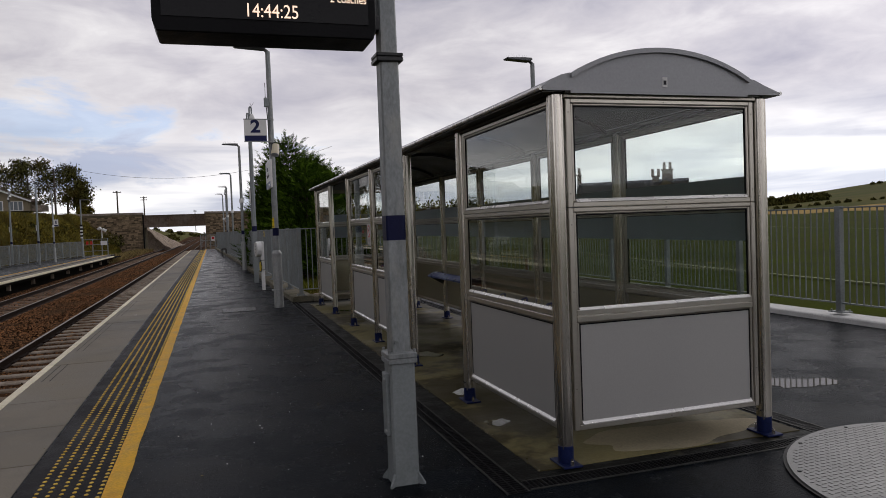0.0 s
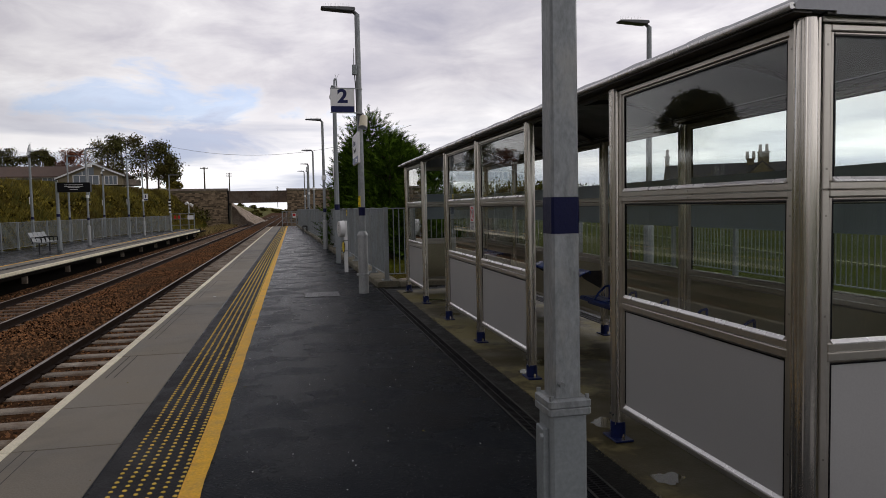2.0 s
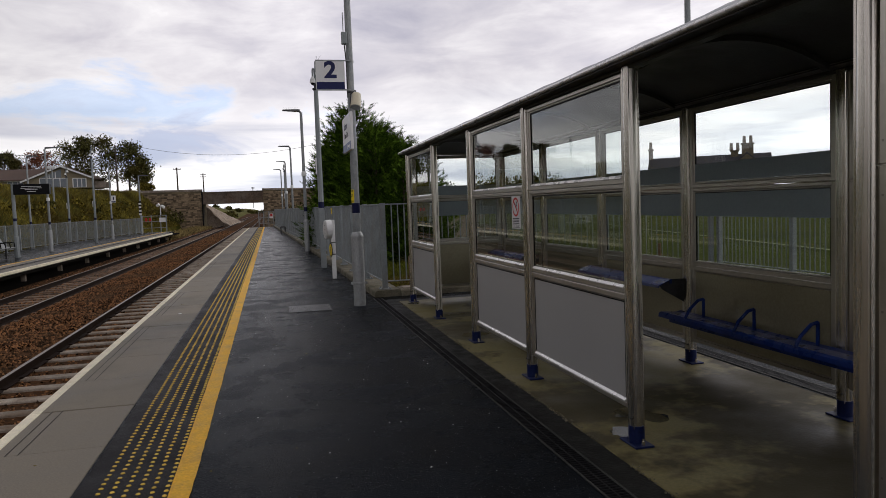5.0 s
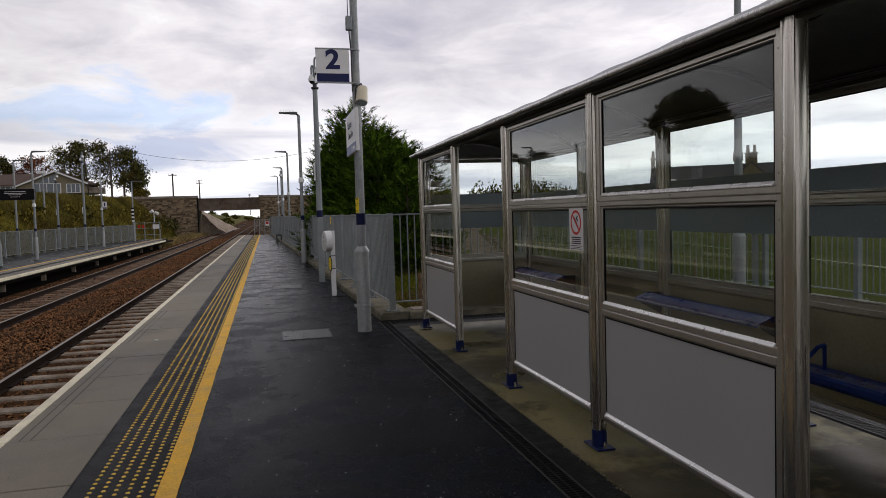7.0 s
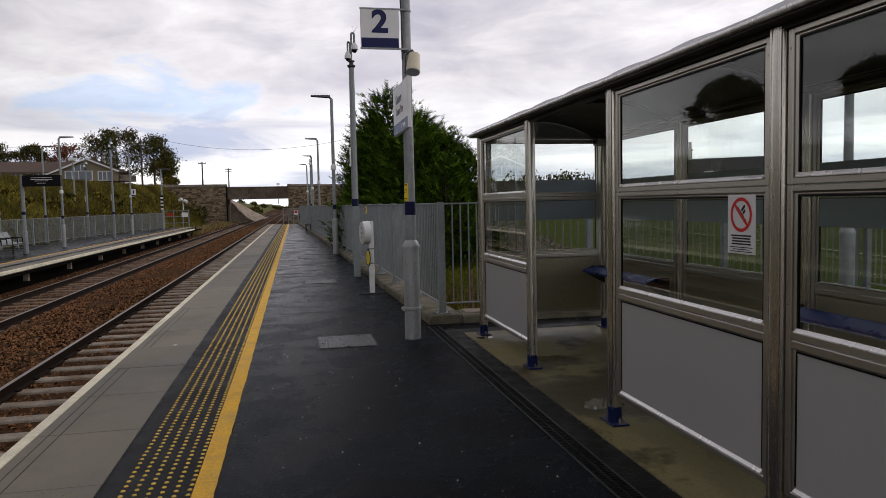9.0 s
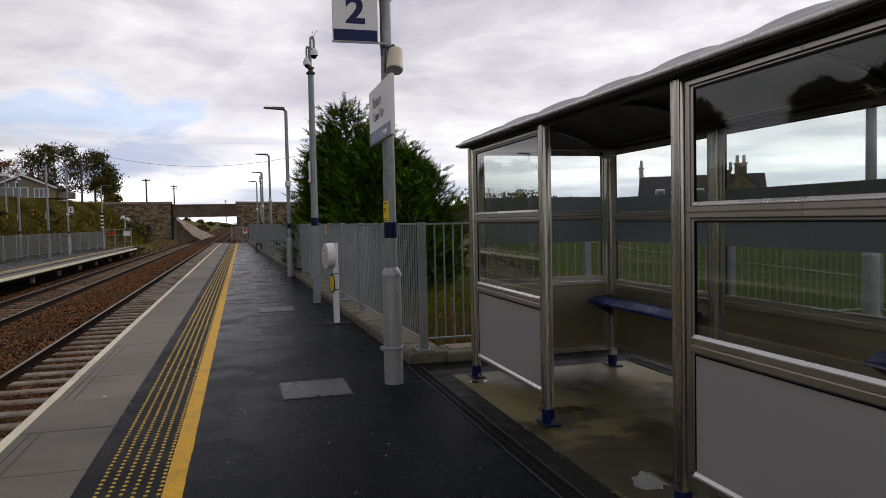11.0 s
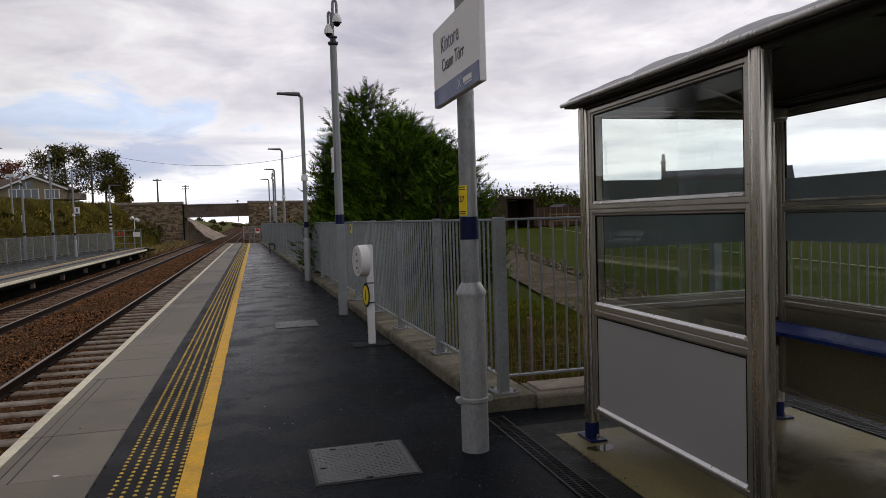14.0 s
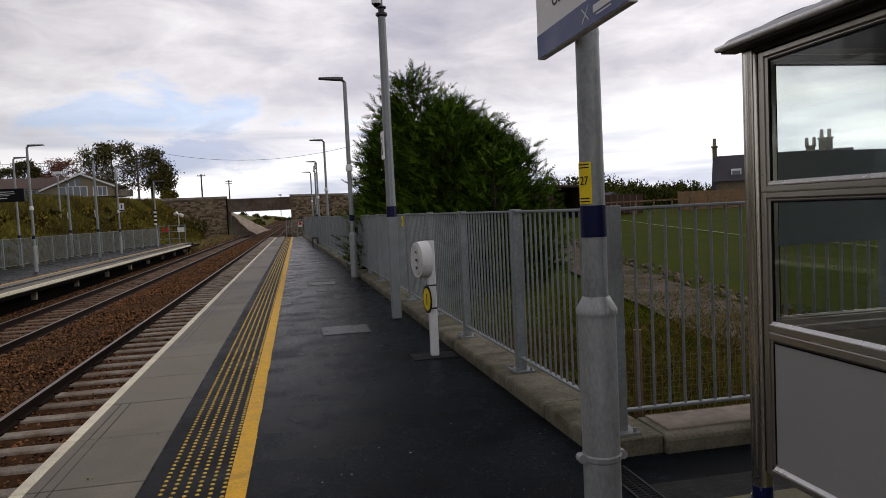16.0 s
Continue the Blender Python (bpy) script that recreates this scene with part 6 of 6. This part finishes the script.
# ---------------------------------------------------------------- field side
pv, pf = [], []
mid = ((6.8, 13.5), (7.9, 19), (9.0, 25), (10.6, 34), (13.5, 46), (18.5, 60))
ysamp = np.arange(13.2, 60, 0.8)
for k, y in enumerate(ysamp):
    c = lerp(y, [(b, a) for a, b in mid])
    for u in (-1.0, -0.5, 0, 0.5, 1.0):
        x = c + u * (0.45 if u < 0 else 1.0) * (1.0 + 0.12 * noise.noise(Vector((u, y, 0)))) * (1.0 + 0.008 * y)
        pv.append((x, y, ground_z(x, y) + 0.05 + 0.02 * noise.noise(Vector((x * 2, y * 2, 0)))))
    if k:
        pf += [((k - 1) * 5 + i, (k - 1) * 5 + i + 1, k * 5 + i + 1, k * 5 + i) for i in range(4)]
tagged(pydata("gravel_track", pv, pf, GRAVEL), "stony gravel track beside the field", "track", "", "structure")


def track_edge(rnd):
    y = 16 + 28 * rnd.random()
    x = lerp(y, [(b, a) for a, b in mid]) + rnd.choice((1.25, 1.35, 1.15)) * (1 + 0.008 * y) + rnd.gauss(0, 0.2)
    return x, y, ground_z(x, y) + 0.05


stones("edge_stones", 320, track_edge, 0.075, HOUSESTONE, "rough stones along the edge of the gravel track")


def track_top(rnd):
    y = 13.6 + 16 * rnd.random() ** 1.4
    x = lerp(y, [(b, a) for a, b in mid]) + rnd.uniform(-0.45, 1.0)
    return x, y, ground_z(x, y) + 0.055


stones("track_stones", 1500, track_top, 0.014, M("pinkish gravel stones", (0.20, 0.155, 0.13), 0.9, var=0.3, scale=3, island=1.0, bump=0.2, spec=0.1), "loose pinkish gravel on the track")

lv, lf = [], []
for a, b in (((16.3, 8.0), (19.2, 34)), ((19.2, 34), (25.0, 66)), ((16.3, 8.0), (13.5, -20)), ((36, 10), (44, 60))):
    for k in range(41):
        t = k / 40
        x, y = a[0] + (b[0] - a[0]) * t, a[1] + (b[1] - a[1]) * t
        lv += [(x - 0.07, y, ground_z(x, y) + 0.05), (x + 0.07, y, ground_z(x, y) + 0.05)]
        if k:
            n = len(lv)
            lf.append((n - 4, n - 3, n - 1, n - 2))
tagged(pydata("pitch_lines", lv, lf, CHALK), "faint white lines marked on the playing field", "pitch line", "", "structure")

# rough grass and weeds by the fence and over the bank
def blades(name, count, area, hgt, mat, label):
    rnd = random.Random(8)
    v, f = [], []
    for _ in range(count):
        x, y = area(rnd)
        z = ground_z(x, y) - 0.02
        h = hgt * rnd.uniform(0.4, 1.3)
        a = rnd.uniform(0, 6.28)
        w = 0.004 + 0.025 * h
        lx, ly = rnd.gauss(0, 0.35) * h, rnd.gauss(0, 0.35) * h
        b = len(v)
        v += [(x - w * math.cos(a), y - w * math.sin(a), z), (x + w * math.cos(a), y + w * math.sin(a), z), (x + lx * 0.4, y + ly * 0.4, z + h * 0.6), (x + lx, y + ly, z + h)]
        f += [(b, b + 1, b + 2), (b + 1, b + 3, b + 2)]
    tagged(pydata(name, v, f, mat), label, "grass", "", "stuff")


blades("rough_grass", 34000, lambda r: (r.uniform(3.75, 9.4), 12.85 + 9 * r.random() ** 1.5), 0.11, BLADE, "rough grass and weeds behind the fence")
blades("withered_grass", 22000, lambda r: (r.uniform(3.75, 9.4), 12.85 + 6 * r.random() ** 1.3), 0.13, DRYBLADE, "withered brown grass among the weeds")
blades("verge_grass", 22000, lambda r: (lambda y: (kerb_x(y) + r.uniform(0.5, 4.0), y))(r.uniform(14, 60)), 0.15, BLADE, "rough verge grass behind the platform fence")
blades("bank_grass", 30000, lambda r: (r.uniform(-17.6, -11.6), r.uniform(24, 117)), 0.36, BANKBLADE, "long tangled grass over the bank")
blades("track_side_grass", 5000, lambda r: (r.uniform(-9.6, -6.9), r.uniform(68, 116)), 0.7, M("dry grass", (0.20, 0.15, 0.06), 0.9, island=1.0, var=0.3, bump=0), "dry pale grass beside the tracks")


def shrubs(name, spots, mat, label, seed, n=70, leaf=0.16):
    rnd = random.Random(seed)
    v, f = [], []
    for x, y, r in spots:
        z = ground_z(x, y)
        for _ in range(int(n * r)):
            a, e = rnd.uniform(0, 6.283), math.asin(rnd.random())
            s = r * rnd.random() ** 0.4 * (0.8 + 0.25 * math.sin(3 * a + x) * math.cos(2 * e + y))
            p = Vector((s * math.cos(a) * math.cos(e), s * math.sin(a) * math.cos(e), s * math.sin(e)))
            q = Euler((rnd.uniform(0, 6), rnd.uniform(0, 6), rnd.uniform(0, 6))).to_matrix()
            l = leaf * rnd.uniform(0.6, 1.5)
            b = len(v)
            for u, w in ((-1, 0), (-0.2, -0.6), (1, 0), (0.1, 0.65)):
                t = q @ Vector((u * l, w * l, 0))
                v.append((x + p.x + t.x, y + p.y + t.y, z + p.z + t.z))
            f.append((b, b + 1, b + 2, b + 3))
    tagged(pydata(name, v, f, mat), label, "bushes", "", "stuff")


rnd = random.Random(12)
shrubs("bank_shrubs", [(rnd.uniform(-16.2, -12.2), rnd.uniform(24, 116), rnd.uniform(0.2, 0.6)) for _ in range(170)], SHRUB, "scrubby bushes and rough growth on the bank", 1, 120, 0.11)
shrubs("dark_shrubs", [(rnd.uniform(-16.5, -13), rnd.uniform(30, 117), rnd.uniform(0.3, 0.7)) for _ in range(8)] + [(-12.5, 112, 2.2), (-13.5, 108, 2.0), (-12.2, 115, 2.0), (4.2, 112, 2.5), (6, 110, 2.5), (3.6, 100, 2.0), (5, 95, 2.5), (4.5, 85, 2.0)], LEAFD, "dark bushes on the bank by the bridge", 2, 90, 0.18)
shrubs("far_woods", [(rnd.uniform(-60, 20), rnd.uniform(420, 520), rnd.uniform(1.5, 3)) for _ in range(60)] + [(rnd.uniform(-14, -9.5), rnd.uniform(135, 260), rnd.uniform(0.8, 2)) for _ in range(60)] + [(rnd.uniform(3.2, 9), rnd.uniform(135, 260), rnd.uniform(0.8, 2.2)) for _ in range(60)], LEAFD, "far woodland and lineside bushes", 3, 70, 0.45)

# hedge of trees along the far side of the field
hedge_spots = [(rnd.uniform(23, 33), rnd.uniform(74, 80), rnd.uniform(2.8, 4.4)) for _ in range(16)] + [(rnd.uniform(14, 62), rnd.uniform(86, 98), rnd.uniform(2.4, 4.0)) for _ in range(100)]
shrubs("field_hedge", hedge_spots, HEDGE, "ragged dark hedge along the far side of the field", 5, 700, 0.14)
shrubs("hill_wood", [(d * math.sin(a), d * math.cos(a), rnd.uniform(2.4, 4.2)) for d, a in [(rnd.uniform(290, 330), radians(rnd.uniform(40.5, 46.6))) for _ in range(90)]] + [(d * math.sin(a), d * math.cos(a), rnd.uniform(2.5, 4.5)) for d, a in [(rnd.uniform(800, 840), radians(rnd.choice((49.3, 49.7, 50.4, 51.0, 51.2, 51.5)))) for _ in range(14)]], LEAFD, "dark woodland on the far hill", 6, 110, 0.5)
shrubs("far_hedges", [(150 + 3.0 * k, 165 - 0.9 * k + rnd.uniform(-1, 1), rnd.uniform(0.5, 1.2)) for k in range(40)], LEAFD, "hedgerow between far fields", 7, 120, 0.3)

shed = thing("field_shed", 23.0, 62, 0.55, "dark brown timber shed with an open front", "shed")
bm = N()
B(bm, -3.4, -1.5, 0, 4, 0, 1.75)
B(bm, 0.95, 6.2, 0, 4, 0, 1.55)
B(bm, -1.5, 0.95, 3.6, 4, 0, 2.2)
part("boarded_wall", bm, DARKTIMBER, shed)
bm = N()
prism(bm, [(-1.65, 2.35), (1.1, 2.25), (1.1, 2.42), (-1.65, 2.52)], "y", -0.3, 4.2)
B(bm, -1.62, -1.42, -0.05, 4, 0, 2.4)
B(bm, 0.86, 1.06, -0.05, 4, 0, 2.3)
part("roof", bm, DARKTIMBER, shed)
for k in range(9):
    bm = N()
    B(bm, 1.2 + 0.55 * k, 1.25 + 0.55 * k, -0.04, 0, 0, 1.5)
    part("cover_strip", bm, TIMBER, shed)
fw = thing("timber_fence", 39.0, 66, 0.45, "brown close-boarded timber fence below the stone house", "fence")
for k in range(46):
    bm = N()
    B(bm, -4.4 + 0.22 * k, -4.4 + 0.22 * k + 0.205, 0, 0.04, 0, 1.75 - 0.03 * (k % 3))
    part("board", bm, TIMBER, fw)
rf = thing("field_rail_fence", 27.5, 58, 0.5, "low wooden rail fence across the field", "fence")
for k in range(8):
    bm = N()
    B(bm, -4 + 1.5 * k, -3.88 + 1.5 * k, 0, 0.12, 0, 1.1)
    part("fence_post", bm, TIMBER, rf)
for z in (0.45, 0.95):
    bm = N()
    B(bm, -4, 6.6, 0.0, 0.08, z, z + 0.1)
    part("rail", bm, TIMBER, rf)
gr = thing("greenhouse", 28.6, 66, 0.7, "small blue-grey roofed hut by the hedge", "hut")
bm = N()
prism(bm, [(-1.2, 0), (1.2, 0), (1.2, 0.9), (0, 1.7), (-1.2, 0.9)], "y", 0, 3)
part("body", bm, SLATE, gr)

hs = thing("stone_house", 49.8, 73.5, 1.05, "old stone house with a slate roof and tall chimneys", "house", rz=-35)
bm = N()
B(bm, -5.7, 7.6, 0, 7, -0.5, 2.15)
part("wall", bm, HOUSESTONE, hs)
bm = N()
prism(bm, [(-0.3, 2.1), (3.5, 4.95), (7.3, 2.1)], "x", -5.6, 7.5)
part("roof", bm, SLATE, hs, "dark slate roof")
bm = N()
prism(bm, [(2.2, -0.5), (7.0, -0.5), (7.0, 2.6), (4.8, 4.75), (2.2, 2.3)], "y", -1.2, 3.5)
part("front_gable", bm, HOUSESTONE, hs, "stone gable wing")
bm = N()
prism(bm, [(4.8, 4.95), (4.8, 4.73), (7.2, 2.4), (7.4, 2.55)], "y", -1.1, 3.5)
prism(bm, [(4.8, 4.95), (4.8, 4.73), (2.0, 2.1), (1.8, 2.25)], "y", -1.1, 3.5)
part("gable_roof", bm, SLATE, hs)
bm = N()
prism(bm, [(-0.2, -0.5), (7.2, -0.5), (7.2, 2.1), (3.5, 5.1), (-0.2, 2.1)], "x", -6.0, -5.6)
part("end_gable", bm, SLATE, hs)
for cx, w, h0, h1, pots in ((-5.8, 0.22, 4.7, 5.9, 1), (5.0, 0.62, 4.2, 6.0, 2), (3.6, 0.4, 4.2, 5.25, 2)):
    bm = N()
    B(bm, cx - w, cx + w, 3.1, 3.9, h0 - 0.5, h1)
    B(bm, cx - w - 0.1, cx + w + 0.1, 3.0, 4.0, h1, h1 + 0.15)
    c = part("chimney", bm, HOUSESTONE, hs, "stone chimney stack")
    for k in range(pots):
        bm = N()
        u = cx + (k - (pots - 1) / 2) * 0.7
        C(bm, (u, 3.5, h1 + 0.15), (u, 3.5, h1 + 1.0), 0.2, 0.16, 10)
        part("chimney_pot", bm, PALESTONE, c)
for x in (-3.6, 0.6):
    bm = N()
    prism(bm, [(0.6, 2.3), (0.6, 3.3), (2.2, 3.5), (2.2, 2.6)], "x", x - 0.5, x + 0.5)
    d = part("dormer", bm, WHITE, hs, "white dormer window")
    bm = N()
    B(bm, x - 0.38, x + 0.38, 0.55, 0.59, 2.4, 3.15)
    part("pane", bm, WINDARK, d)

# chicken-wire fence low behind the bars
wm = N()
for k in range(112):
    x = 3.9 + 0.048 * k
    B(wm, x - 0.0011, x + 0.0011, 13.48, 13.483, -0.45, 0.35)
for k in range(17):
    B(wm, 3.9, 9.2, 13.484, 13.486, -0.44 + 0.048 * k, -0.4378 + 0.048 * k)
wf = thing("wire_mesh_fence", 0, 0, 0, "rusty wire mesh fence with wooden stakes", "fence")
part("wire_mesh", wm, MESHWIRE, wf)
for x, lean in ((4.1, 0.0), (5.9, 0.35), (7.4, 0.0), (9.0, 0.0)):
    bm = N()
    C(bm, (x, 13.5, -0.55), (x + lean, 13.5, 0.55), 0.035, 0.03, 8)
    part("stake", bm, TIMBER, wf)

bm = N()
prism(bm, [(0.40 + 0.020 * (1 + 0.3 * math.sin(3 * a)) * math.cos(a), 12.05 + 0.014 * (1 + 0.25 * math.cos(4 * a)) * math.sin(a)) for a in np.linspace(0, 2 * math.pi, 18, endpoint=False)], "z", -0.002, 0.0035)
setting("white_mark", bm, WHITE, "small white splash on the coping slab", "mark")

# leaves and litter on the asphalt
lr = random.Random(21)
v, f = [], []
for _ in range(70):
    x, y = lr.uniform(0.1, 3.3), lr.uniform(0.5, 16)
    s, a = lr.uniform(0.006, 0.014), lr.uniform(0, 6)
    b = len(v)
    for u, w in ((-1, 0), (0, -0.6), (1, 0), (0, 0.6)):
        v.append((x + s * (u * math.cos(a) - w * math.sin(a)), y + s * (u * math.sin(a) + w * math.cos(a)), 0.003 + 0.003 * abs(u)))
    f.append((b, b + 1, b + 2, b + 3))
tagged(pydata("fallen_leaves", v, f, SHRUB), "tiny fallen leaves and specks on the platform", "leaves", "", "stuff")
